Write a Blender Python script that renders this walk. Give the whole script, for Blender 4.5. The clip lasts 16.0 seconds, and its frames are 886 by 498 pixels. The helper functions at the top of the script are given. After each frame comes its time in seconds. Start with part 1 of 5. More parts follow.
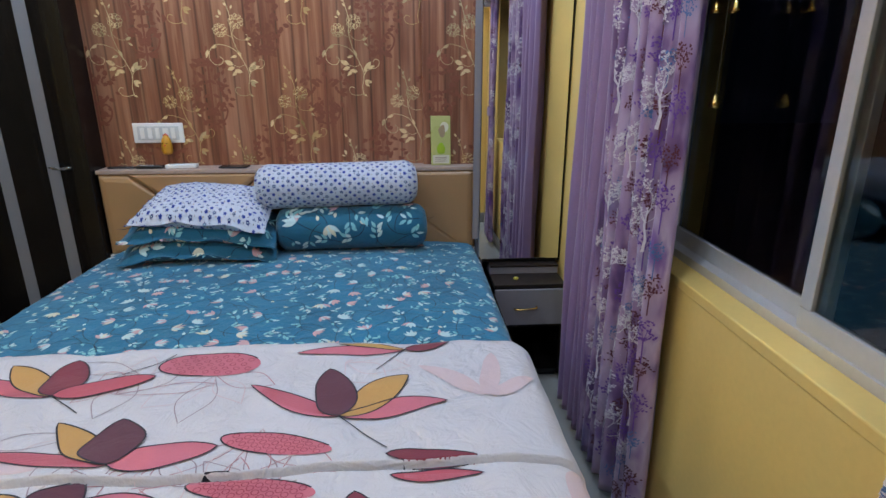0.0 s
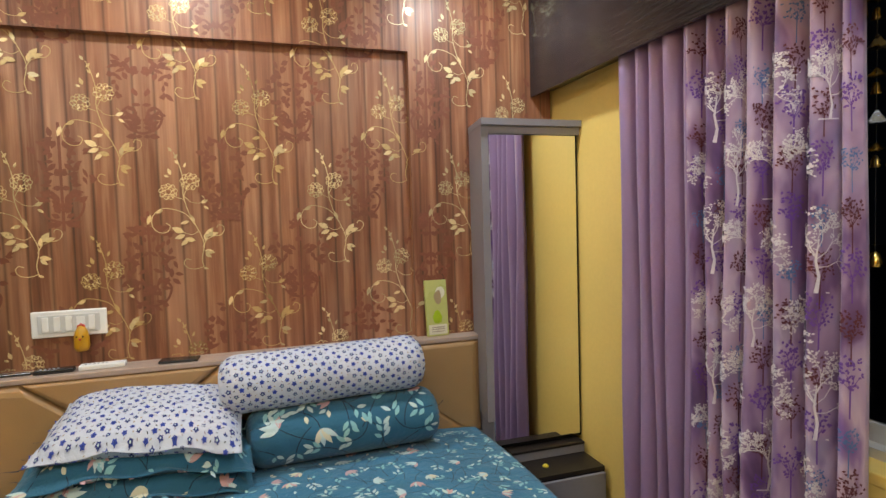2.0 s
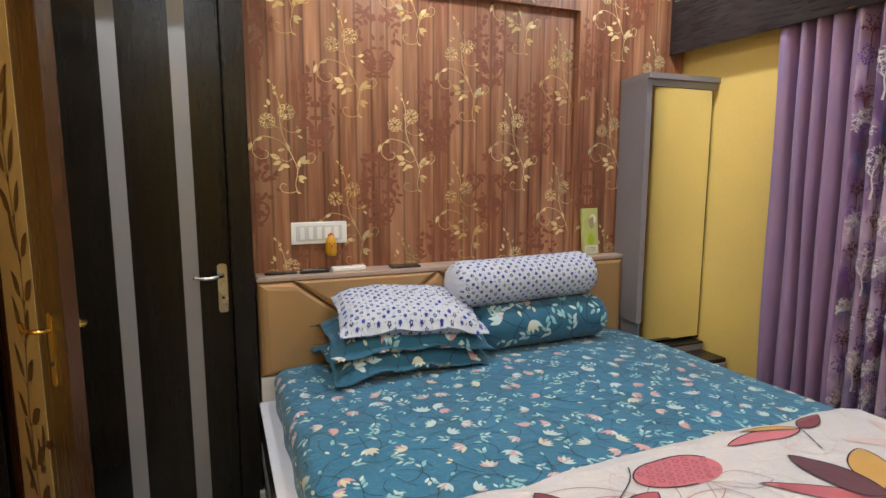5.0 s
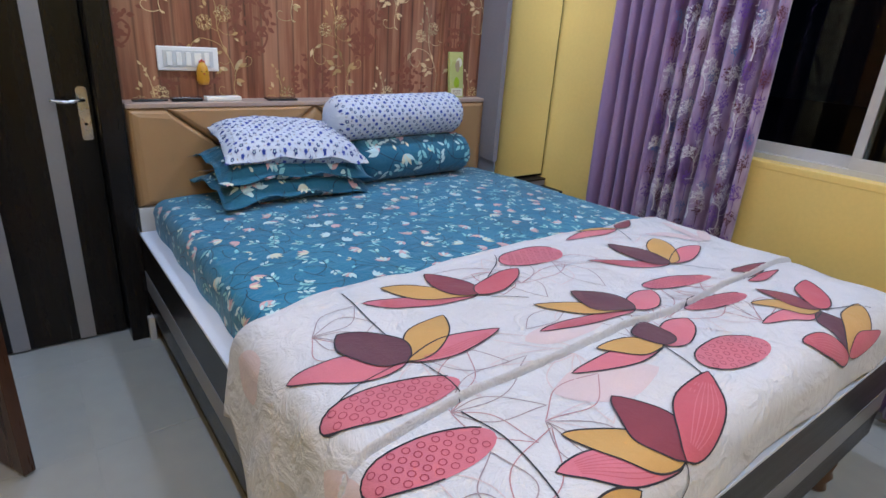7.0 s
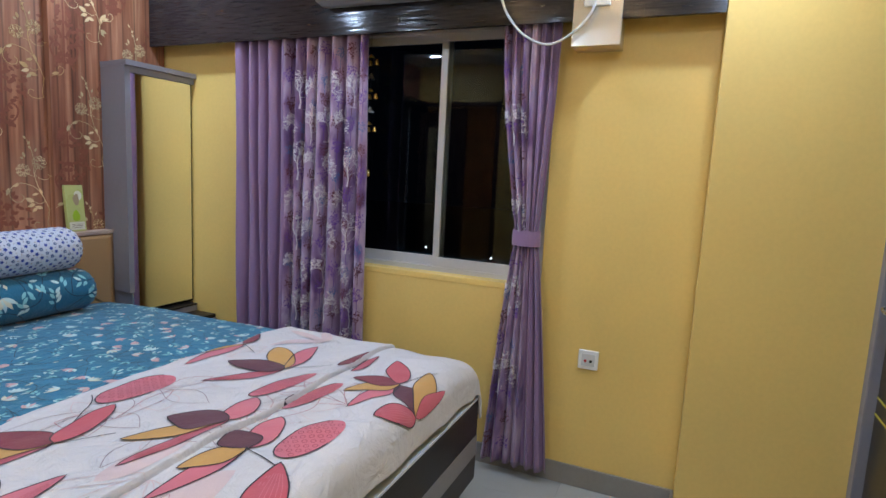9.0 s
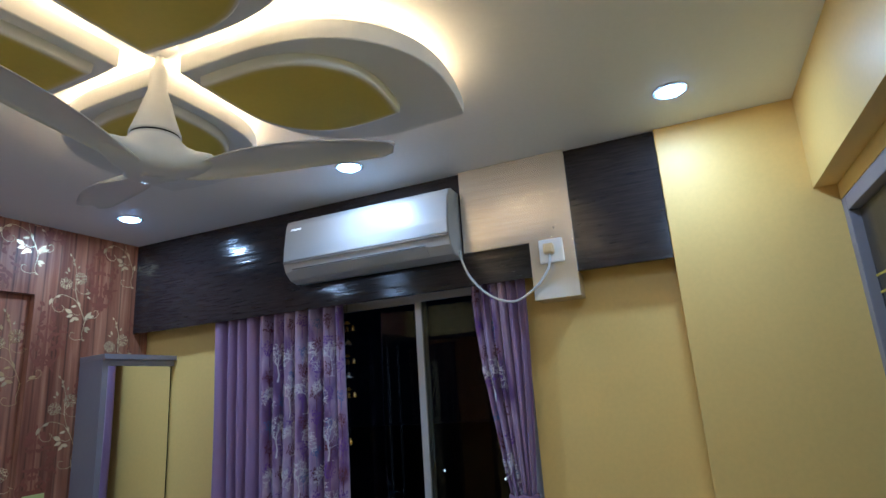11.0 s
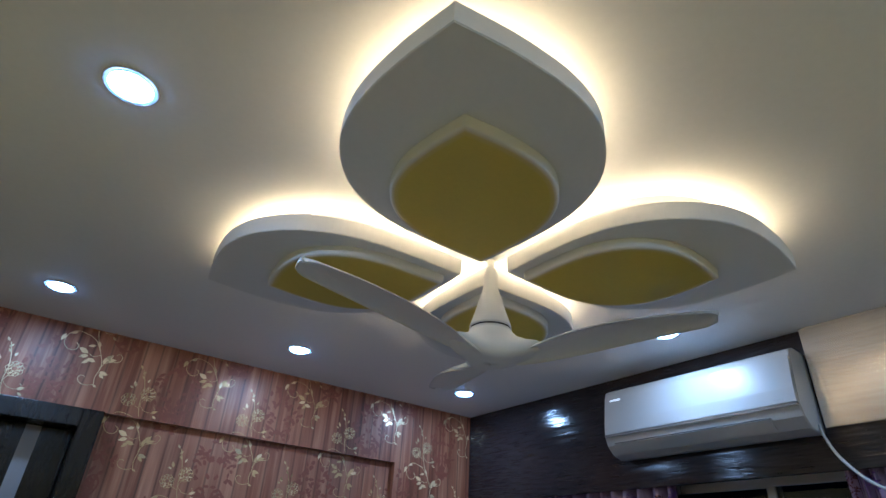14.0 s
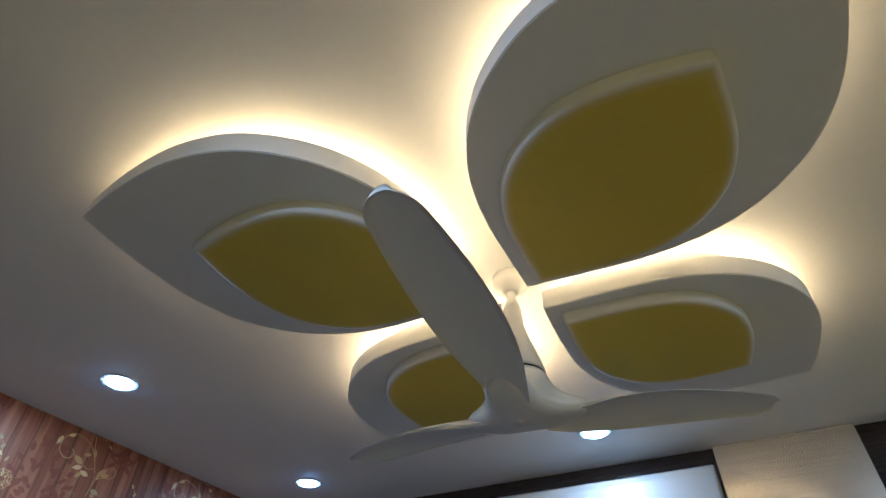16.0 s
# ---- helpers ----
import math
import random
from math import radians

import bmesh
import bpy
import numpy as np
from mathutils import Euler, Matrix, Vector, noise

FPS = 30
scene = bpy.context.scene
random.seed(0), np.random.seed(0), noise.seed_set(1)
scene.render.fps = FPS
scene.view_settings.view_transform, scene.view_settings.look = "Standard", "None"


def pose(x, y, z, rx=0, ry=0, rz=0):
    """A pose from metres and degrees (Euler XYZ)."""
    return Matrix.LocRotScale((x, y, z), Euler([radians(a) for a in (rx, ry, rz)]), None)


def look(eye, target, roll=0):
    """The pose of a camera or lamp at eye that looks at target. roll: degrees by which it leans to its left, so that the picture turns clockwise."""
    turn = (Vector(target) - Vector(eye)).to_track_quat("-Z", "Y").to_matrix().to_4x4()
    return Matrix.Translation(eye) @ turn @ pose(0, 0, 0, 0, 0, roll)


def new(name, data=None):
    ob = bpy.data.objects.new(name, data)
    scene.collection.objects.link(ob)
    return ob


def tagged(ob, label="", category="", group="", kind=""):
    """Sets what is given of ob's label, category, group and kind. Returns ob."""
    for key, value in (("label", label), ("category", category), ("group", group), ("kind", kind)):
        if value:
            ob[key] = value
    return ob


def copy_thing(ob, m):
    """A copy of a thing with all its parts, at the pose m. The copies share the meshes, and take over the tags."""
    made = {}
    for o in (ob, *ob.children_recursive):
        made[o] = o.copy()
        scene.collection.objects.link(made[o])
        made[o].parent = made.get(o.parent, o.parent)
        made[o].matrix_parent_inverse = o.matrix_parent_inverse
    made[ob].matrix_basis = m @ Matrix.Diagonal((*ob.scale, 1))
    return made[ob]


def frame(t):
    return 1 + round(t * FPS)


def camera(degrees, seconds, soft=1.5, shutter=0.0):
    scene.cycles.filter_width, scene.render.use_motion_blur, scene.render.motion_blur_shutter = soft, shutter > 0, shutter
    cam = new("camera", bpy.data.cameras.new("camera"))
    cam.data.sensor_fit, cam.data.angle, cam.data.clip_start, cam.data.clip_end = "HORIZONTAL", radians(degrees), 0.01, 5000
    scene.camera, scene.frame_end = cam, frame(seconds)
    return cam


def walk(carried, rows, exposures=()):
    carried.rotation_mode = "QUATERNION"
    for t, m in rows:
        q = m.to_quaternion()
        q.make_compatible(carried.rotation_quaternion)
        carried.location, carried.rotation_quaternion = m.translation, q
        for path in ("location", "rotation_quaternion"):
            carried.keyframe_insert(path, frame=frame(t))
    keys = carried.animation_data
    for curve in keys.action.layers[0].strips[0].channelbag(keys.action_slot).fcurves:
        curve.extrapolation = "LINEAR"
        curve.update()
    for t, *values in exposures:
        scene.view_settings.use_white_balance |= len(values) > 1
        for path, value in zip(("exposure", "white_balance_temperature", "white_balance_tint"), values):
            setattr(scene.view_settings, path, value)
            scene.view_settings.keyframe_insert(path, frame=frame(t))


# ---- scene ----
cam = camera(76.6, 16.0)
METRES, EYE, TILT, LEAN, TURN = 4.6, 1.50, 0.0, 0.0, -4.1
PATH = [
    (0, (0.103, 0.233, 1.498), (0.219, 2.134, 0.887), -0.1),
    (0.5, (0.003, 0.289, 1.443), (0.216, 2.247, 1.095), -0.6),
    (1, (-0.091, 0.485, 1.469), (0.161, 2.449, 1.192), -1.7),
    (1.5, (-0.221, 0.655, 1.51), (0.148, 2.611, 1.316), 0.3),
    (2, (-0.448, 0.769, 1.539), (0.162, 2.67, 1.434), -1.7),
    (2.5, (-0.659, 0.725, 1.525), (0.124, 2.565, 1.522), -1.3),
    (3, (-0.865, 0.595, 1.49), (-0.168, 2.467, 1.38), -3.3),
    (3.5, (-1.18, 0.525, 1.506), (-0.47, 2.381, 1.285), -2.9),
    (4, (-1.406, 0.495, 1.498), (-0.653, 2.328, 1.226), -0.3),
    (4.2, (-1.439, 0.524, 1.481), (-0.706, 2.366, 1.218), -0.2),
    (6.3, (-1.74, 0.729, 1.453), (-0.963, 2.509, 0.976), 2.9),
    (6.5, (-1.764, 0.665, 1.433), (-0.906, 2.376, 0.855), 3.9),
    (7, (-1.789, 0.508, 1.368), (-0.636, 1.976, 0.651), 4.0),
    (7.5, (-1.752, 0.315, 1.332), (-0.332, 1.493, 0.56), 5.4),
    (8, (-1.717, 0.185, 1.335), (-0.105, 1.139, 0.634), 6.3),
    (8.5, (-1.697, 0.134, 1.391), (0.051, 0.962, 0.883), 3.5),
    (9, (-1.689, 0.12, 1.433), (0.13, 0.907, 1.167), 2.9),
    (9.5, (-1.68, 0.099, 1.51), (0.179, 0.837, 1.486), 2.8),
    (9.7, (-1.664, 0.084, 1.547), (0.204, 0.798, 1.599), 2.9),
    (11.8, (-1.604, 0.003, 1.66), (-0.047, 0.994, 2.43), -4.7),
    (12, (-1.594, -0.021, 1.667), (-0.166, 1.129, 2.467), -3.4),
    (12.5, (-1.588, -0.082, 1.685), (-0.41, 1.308, 2.51), -1.0),
    (13, (-1.605, -0.103, 1.688), (-0.632, 1.415, 2.553), 0.4),
    (13.5, (-1.64, -0.088, 1.694), (-0.786, 1.464, 2.622), 1.8),
    (14, (-1.703, 0.036, 1.686), (-0.718, 1.458, 2.69), 3.3),
    (14.5, (-1.759, 0.212, 1.695), (-0.663, 1.485, 2.781), 3.5),
    (15, (-1.759, 0.398, 1.691), (-0.621, 1.529, 2.885), 5.1),
    (15.5, (-1.721, 0.626, 1.704), (-0.57, 1.649, 2.981), 4.8),
    (16, (-1.764, 0.897, 1.704), (-0.44, 1.584, 3.036), 0.7),
]
EXPOSURES = [(0, -0.1, 6050, 12), (1.5, 0.15, 7900, 12), (4.2, 0.1, 8600, 12), (6.3, 0.25, 6200, 16), (7.5, 0.05, 5900, 13), (9, -0.02, 6100, 12), (9.7, -0.2, 5800, 11),
             (11.8, -1.02, 4950, 9), (14.5, -1.12, 4850, 9), (16, -1.16, 5250, 8)]
walk(cam, [(t, look(eye, target, roll)) for t, eye, target, roll in PATH], EXPOSURES)


# ---- world and lights ----
WARM = (1.0, 0.66, 0.31)
world = bpy.data.worlds.new("night")
scene.world = world
world.use_nodes = True
world.node_tree.nodes["Background"].inputs[0].default_value = (0.03, 0.045, 0.09, 1)
world.node_tree.nodes["Background"].inputs[1].default_value = 0.02

NORTH, EAST, SOUTH, WEST, CEIL = 3.14, 0.87, -0.45, -2.36, 2.64
# Last two are unseen, added to fill the grid and brighten the south side.
LAMPS = [(-1.78, 2.68), (-0.714, 2.69), (0.36, 2.70), (-1.77, 1.26), (0.395, 1.335), (0.427, -0.023), (-0.72, -0.04), (-1.77, -0.04)]
COOL, LAMP_WATTS, STRIP = (0.68, 0.83, 1.0), 8.5, 62.0
for x_, y_ in LAMPS:
    lamp_ = new("downlight_lamp", bpy.data.lights.new("downlight_lamp", "AREA"))
    lamp_.data.shape, lamp_.data.size, lamp_.data.energy, lamp_.data.color = "DISK", 0.10, LAMP_WATTS, COOL
    lamp_.location = (x_, y_, CEIL - 0.016)


# ---- materials ----
def nodes_of(name):
    m = bpy.data.materials.new(name)
    m.use_nodes = True
    nt = m.node_tree
    return m, nt, nt.nodes["Principled BSDF"]


def n_new(nt, kind, **inputs):
    n = nt.nodes.new(kind)
    for k, v in inputs.items():
        n.inputs[k.replace("_", " ")].default_value = v
    return n


def coords(nt, scale=(1, 1, 1), kind="Object"):
    tc = nt.nodes.new("ShaderNodeTexCoord")
    mp = nt.nodes.new("ShaderNodeMapping")
    mp.inputs["Scale"].default_value = scale
    nt.links.new(tc.outputs[kind], mp.inputs["Vector"])
    return mp.outputs["Vector"]


def ramp(nt, fac, stops):
    r = nt.nodes.new("ShaderNodeValToRGB")
    els = r.color_ramp.elements
    while len(els) < len(stops):
        els.new(0.5)
    for e, (p, c) in zip(els, stops):
        e.position, e.color = p, (*c, 1)
    nt.links.new(fac, r.inputs["Fac"])
    return r.outputs["Color"]


def mix(nt, fac, a, b, mode="MIX"):
    m = nt.nodes.new("ShaderNodeMix")
    m.data_type, m.blend_type = "RGBA", mode
    for sock, v in ((m.inputs[0], fac), (m.inputs[6], a), (m.inputs[7], b)):
        if isinstance(v, (int, float)):
            sock.default_value = v
        elif isinstance(v, tuple):
            sock.default_value = (*v, 1)
        else:
            nt.links.new(v, sock)
    return m.outputs[2]


def noise_tex(nt, vec, scale, detail=4, rough=0.55, dist=0.0):
    n = n_new(nt, "ShaderNodeTexNoise", Scale=scale, Detail=detail, Roughness=rough, Distortion=dist)
    nt.links.new(vec, n.inputs["Vector"])
    return n.outputs["Fac"]


def bump(nt, p, height, strength, distance=0.01):
    b = n_new(nt, "ShaderNodeBump", Strength=strength, Distance=distance)
    nt.links.new(height, b.inputs["Height"])
    nt.links.new(b.outputs["Normal"], p.inputs["Normal"])


def surface(name, color, rough=0.5, metal=0.0, vary=0.12, big=3.0, fine=80.0, relief=0.1, stretch=(1, 1, 1), coat=0.0, sheen=0.0, rough_vary=0.1, depth=0.003):
    """A plain material with broad and fine variation of tone, gloss and relief."""
    m, nt, p = nodes_of(name)
    v = coords(nt, stretch)
    a, b = noise_tex(nt, v, big), noise_tex(nt, v, fine, 6)
    dark = tuple(c * (1 - vary) for c in color)
    light = tuple(min(1, c * (1 + vary)) for c in color)
    c1 = ramp(nt, a, [(0.3, dark), (0.7, light)])
    c2 = mix(nt, 0.35, c1, ramp(nt, b, [(0.35, dark), (0.65, light)]))
    nt.links.new(c2, p.inputs["Base Color"])
    mr = n_new(nt, "ShaderNodeMapRange")
    nt.links.new(a, mr.inputs["Value"])
    mr.inputs["To Min"].default_value, mr.inputs["To Max"].default_value = max(0.02, rough - rough_vary), min(1, rough + rough_vary)
    nt.links.new(mr.outputs["Result"], p.inputs["Roughness"])
    p.inputs["Metallic"].default_value = metal
    p.inputs["Coat Weight"].default_value = coat
    p.inputs["Sheen Weight"].default_value = sheen
    if relief:
        bump(nt, p, b, relief, depth)
    return m


def glowing(name, color, strength):
    m, nt, p = nodes_of(name)
    p.inputs["Base Color"].default_value = (0.8, 0.8, 0.8, 1)
    p.inputs["Emission Color"].default_value = (*color, 1)
    p.inputs["Emission Strength"].default_value = strength
    return m


def wallpaper_material():
    m, nt, p = nodes_of("plank_wallpaper")
    tc = nt.nodes.new("ShaderNodeTexCoord")
    sep = nt.nodes.new("ShaderNodeSeparateXYZ")
    nt.links.new(tc.outputs["Object"], sep.inputs[0])
    wob = noise_tex(nt, coords(nt, (1, 1, 0.35)), 3.0, 2)

    def math(op, a, b=0.0, c=0.0):
        n = nt.nodes.new("ShaderNodeMath")
        n.operation = op
        for s, v in zip(n.inputs, (a, b, c)):
            if isinstance(v, (int, float)):
                s.default_value = v
            else:
                nt.links.new(v, s)
        return n.outputs[0]

    sx = math("MULTIPLY_ADD", sep.outputs["X"], 13.5, math("MULTIPLY", wob, 0.12))
    cell = math("FLOOR", sx)
    frac = math("FRACT", sx)
    wn = nt.nodes.new("ShaderNodeTexWhiteNoise")
    wn.noise_dimensions = "1D"
    nt.links.new(cell, wn.inputs["W"])
    tone = ramp(nt, wn.outputs["Value"], [(0.0, (0.13, 0.040, 0.020)), (0.3, (0.25, 0.086, 0.042)), (0.6, (0.36, 0.145, 0.074)), (1.0, (0.20, 0.064, 0.032))])
    streak = noise_tex(nt, coords(nt, (38, 38, 1.6)), 1.0, 5, 0.6)
    tone = mix(nt, 0.55, tone, ramp(nt, streak, [(0.28, (0.07, 0.020, 0.012)), (0.5, (0.27, 0.100, 0.052)), (0.72, (0.56, 0.30, 0.17))]))
    glow = noise_tex(nt, coords(nt, (9, 9, 1.1)), 1.0, 3)
    tone = mix(nt, math("MULTIPLY", ramp(nt, glow, [(0.5, (0, 0, 0)), (0.75, (1, 1, 1))]), 0.45), tone, (0.58, 0.31, 0.19))
    edge = math("MINIMUM", frac, math("SUBTRACT", 1.0, frac))
    line = ramp(nt, edge, [(0.0, (0.25, 0.25, 0.25)), (0.10, (1, 1, 1))])
    tone = mix(nt, 0.75, tone, line, "MULTIPLY")
    nt.links.new(tone, p.inputs["Base Color"])
    p.inputs["Roughness"].default_value = 0.42
    p.inputs["Specular IOR Level"].default_value = 0.45
    bump(nt, p, streak, 0.15, 0.003)
    return m


def glass_material(name, tint=(0.9, 0.95, 0.95)):
    m, nt, p = nodes_of(name)
    p.inputs["Base Color"].default_value = (*tint, 1)
    p.inputs["Roughness"].default_value = 0.01
    p.inputs["Transmission Weight"].default_value = 1.0
    p.inputs["IOR"].default_value = 1.45
    return m


def pelmet_material():
    m, nt, p = nodes_of("dark_rippled_laminate")
    v = coords(nt, (1, 1.2, 16))
    a = noise_tex(nt, v, 1.6, 3, 0.5, 0.3)
    fine = noise_tex(nt, coords(nt, (8, 8, 120)), 1.0, 5)
    nt.links.new(ramp(nt, fine, [(0.3, (0.012, 0.010, 0.012)), (0.7, (0.035, 0.028, 0.028))]), p.inputs["Base Color"])
    p.inputs["Roughness"].default_value = 0.13
    bump(nt, p, a, 0.24, 0.013)
    return m


def steel_sheet():
    m, nt, p = nodes_of("pale_brushed_sheet")
    f = noise_tex(nt, coords(nt, (4, 2, 160)), 1.0, 4)
    nt.links.new(ramp(nt, f, [(0.3, (0.62, 0.58, 0.53)), (0.7, (0.74, 0.71, 0.66))]), p.inputs["Base Color"])
    p.inputs["Metallic"].default_value = 0.75
    p.inputs["Roughness"].default_value = 0.26
    bump(nt, p, noise_tex(nt, coords(nt, (1, 1, 1)), 3.0, 2), 0.25, 0.03)
    return m


def cloth(name, color, weave=420.0, vary=0.12, wrinkle=0.25, wscale=9.0, rough=0.85, sheen=0.2):
    m, nt, p = nodes_of(name)
    v = coords(nt)
    a, b = noise_tex(nt, v, 4.0, 4), noise_tex(nt, v, weave, 2)
    w = noise_tex(nt, v, wscale, 5, 0.6, 0.6)
    dark, light = tuple(c * (1 - vary) for c in color), tuple(min(1, c * (1 + vary)) for c in color)
    c1 = mix(nt, 0.4, ramp(nt, a, [(0.3, dark), (0.7, light)]), ramp(nt, b, [(0.3, dark), (0.7, light)]))
    nt.links.new(c1, p.inputs["Base Color"])
    p.inputs["Roughness"].default_value = rough
    p.inputs["Sheen Weight"].default_value = sheen
    b1 = n_new(nt, "ShaderNodeBump", Strength=wrinkle, Distance=0.02)
    nt.links.new(w, b1.inputs["Height"])
    b2 = n_new(nt, "ShaderNodeBump", Strength=0.15, Distance=0.002)
    nt.links.new(b, b2.inputs["Height"])
    nt.links.new(b1.outputs["Normal"], b2.inputs["Normal"])
    nt.links.new(b2.outputs["Normal"], p.inputs["Normal"])
    return m


def printed_curtain():
    m, nt, p = nodes_of("printed_purple_satin")
    v = coords(nt, (1, 1, 1))
    a = noise_tex(nt, coords(nt, (5, 5, 2.2)), 1.6, 3, 0.5, 0.4)
    base = ramp(nt, a, [(0.30, (0.085, 0.035, 0.115)), (0.42, (0.17, 0.085, 0.21)), (0.50, (0.34, 0.22, 0.36)), (0.62, (0.47, 0.35, 0.48)), (0.70, (0.25, 0.14, 0.33)), (0.78, (0.14, 0.05, 0.28))])
    blue = noise_tex(nt, coords(nt, (4, 4, 3)), 1.3, 2)
    base = mix(nt, ramp(nt, blue, [(0.60, (0, 0, 0)), (0.78, (0.7, 0.7, 0.7))]), base, (0.09, 0.14, 0.28))
    nt.links.new(base, p.inputs["Base Color"])
    p.inputs["Roughness"].default_value = 0.34
    p.inputs["Sheen Weight"].default_value = 0.25
    bump(nt, p, noise_tex(nt, v, 300.0, 2), 0.12, 0.002)
    return m


M = {}
M["wallpaper"] = wallpaper_material()
M["gold"] = surface("gold_print", (0.54, 0.37, 0.17), 0.30, 0.35, 0.25, 6, 140, 0.2)
M["goldpale"] = surface("pale_gold_print", (0.74, 0.58, 0.33), 0.28, 0.3, 0.2, 6, 140, 0.2)
M["damask"] = surface("dark_damask_print", (0.215, 0.066, 0.036), 0.5, 0, 0.18, 8, 90, 0.15)
M["yellow"] = surface("yellow_wall_paint", (0.79, 0.545, 0.165), 0.48, 0, 0.05, 1.2, 60, 0.12, depth=0.002)
M["ceiling"] = surface("white_ceiling_paint", (0.82, 0.82, 0.81), 0.6, 0, 0.03, 1.0, 50, 0.08, depth=0.002)
M["slab"] = surface("white_gypsum", (0.74, 0.74, 0.73), 0.6, 0, 0.03, 2.0, 60, 0.08, depth=0.002)
M["pad"] = surface("mustard_paint", (0.60, 0.47, 0.05), 0.5, 0, 0.05, 3.0, 70, 0.1, depth=0.002)
m_ = M["pad"]
nt_ = m_.node_tree
p_ = next(n_ for n_ in nt_.nodes if n_.type == "BSDF_PRINCIPLED")
paint_ = nt_.nodes.new("ShaderNodeAttribute")
paint_.attribute_name = "paint"
coat_ = next(l_ for l_ in nt_.links if l_.to_socket == p_.inputs["Base Color"]).from_socket
nt_.links.new(mix(nt_, paint_.outputs["Fac"], (0.74, 0.74, 0.73), coat_), p_.inputs["Base Color"])
M["floor"] = surface("grey_vitrified_tile", (0.37, 0.36, 0.335), 0.16, 0, 0.05, 1.5, 12, 0.02, coat=0.2, rough_vary=0.05)
M["grout"] = surface("grout", (0.37, 0.36, 0.335), 0.3)
M["skirt"] = surface("grey_skirting_tile", (0.26, 0.235, 0.21), 0.35, 0, 0.08, 4, 60, 0.05)
M["wenge"] = surface("wenge_laminate", (0.009, 0.007, 0.006), 0.24, 0, 0.35, 2, 30, 0.12, (14, 14, 1), rough_vary=0.08)
M["wengeh"] = surface("wenge_laminate_along", (0.018, 0.013, 0.011), 0.34, 0, 0.3, 2, 30, 0.12, (1, 14, 14), rough_vary=0.08)
for key in ("wenge", "wengeh"):
    next(n_ for n_ in M[key].node_tree.nodes if n_.type == "BSDF_PRINCIPLED").inputs["Specular IOR Level"].default_value = 0.28
M["strip"] = surface("grey_laminate_strip", (0.25, 0.24, 0.25), 0.35, 0, 0.05, 3, 60, 0.05)
M["greyframe"] = surface("grey_laminate", (0.24, 0.225, 0.25), 0.4, 0, 0.06, 3, 50, 0.05)
M["rosewood"] = surface("polished_brown_wood", (0.055, 0.022, 0.011), 0.28, 0, 0.3, 2, 25, 0.1, (10, 10, 0.8), coat=0.1)
M["beige"] = surface("beige_door_panel", (0.62, 0.47, 0.24), 0.35, 0, 0.06, 3, 60, 0.05)
M["leafcut"] = surface("brown_leaf_inlay", (0.11, 0.045, 0.018), 0.35, 0, 0.15, 8, 60, 0.05)
M["pelmet"] = pelmet_material()
M["steel"] = steel_sheet()
M["leather"] = surface("tan_leatherette", (0.40, 0.225, 0.10), 0.36, 0, 0.10, 3, 260, 0.35, rough_vary=0.08, depth=0.002)
M["ledge"] = surface("ledge_laminate", (0.42, 0.30, 0.24), 0.4, 0, 0.08, 4, 40, 0.05)
M["cream"] = surface("cream_laminate", (0.62, 0.58, 0.55), 0.4, 0, 0.05)
M["whitegloss"] = surface("white_plastic", (0.62, 0.62, 0.61), 0.22, 0, 0.02, 3, 40, 0.02)
M["switchwhite"] = surface("switch_plastic", (0.84, 0.82, 0.78), 0.3, 0, 0.02, 3, 40, 0.02)
# White plastic with its colour darkened against the glare of the downlight close by.
M["acwhitedim"] = surface("ac_dimmed_white_plastic", (0.42, 0.42, 0.41), 0.34, 0, 0.02, 3, 40, 0.02)
M["seam"] = surface("dark_gap", (0.02, 0.02, 0.02), 0.6)
M["acgrey"] = surface("ac_grey_line", (0.16, 0.14, 0.12), 0.4, 0.3)
M["alu"] = surface("white_aluminium", (0.62, 0.60, 0.60), 0.32, 0.35, 0.05, 3, 60, 0.05)
M["chrome"] = surface("satin_nickel", (0.52, 0.51, 0.50), 0.27, 1.0, 0.05, 20, 100, 0.05)
M["brass"] = surface("polished_brass", (0.80, 0.55, 0.18), 0.2, 1.0, 0.08, 20, 100, 0.05)
M["glass"] = glass_material("window_glass", (0.5, 0.55, 0.55))
m_, nt_, p_ = nodes_of("mirror_silver")
p_.inputs["Base Color"].default_value = (0.94, 0.95, 0.94, 1)
p_.inputs["Metallic"].default_value, p_.inputs["Roughness"].default_value = 1.0, 0.015
M["mirror"] = m_
M["sheet"] = cloth("teal_cotton", (0.012, 0.165, 0.285), 300, 0.26, 0.50, 18.0)
M["pillowteal"] = cloth("teal_pillow_cotton", (0.011, 0.118, 0.20), 380, 0.18, 0.45, 22.0)
M["pillowwhite"] = cloth("white_pillow_cotton", (0.58, 0.61, 0.70), 380, 0.06, 0.45, 20.0)
M["quilt"] = cloth("white_quilt_cotton", (0.64, 0.60, 0.61), 300, 0.08, 1.0, 11.0)
M["whitesheet"] = cloth("white_under_sheet", (0.70, 0.70, 0.78), 300, 0.04, 0.2)
M["lilac"] = cloth("lilac_satin", (0.27, 0.165, 0.30), 260, 0.10, 0.12, 6.0, 0.38, 0.25)
M["print"] = printed_curtain()
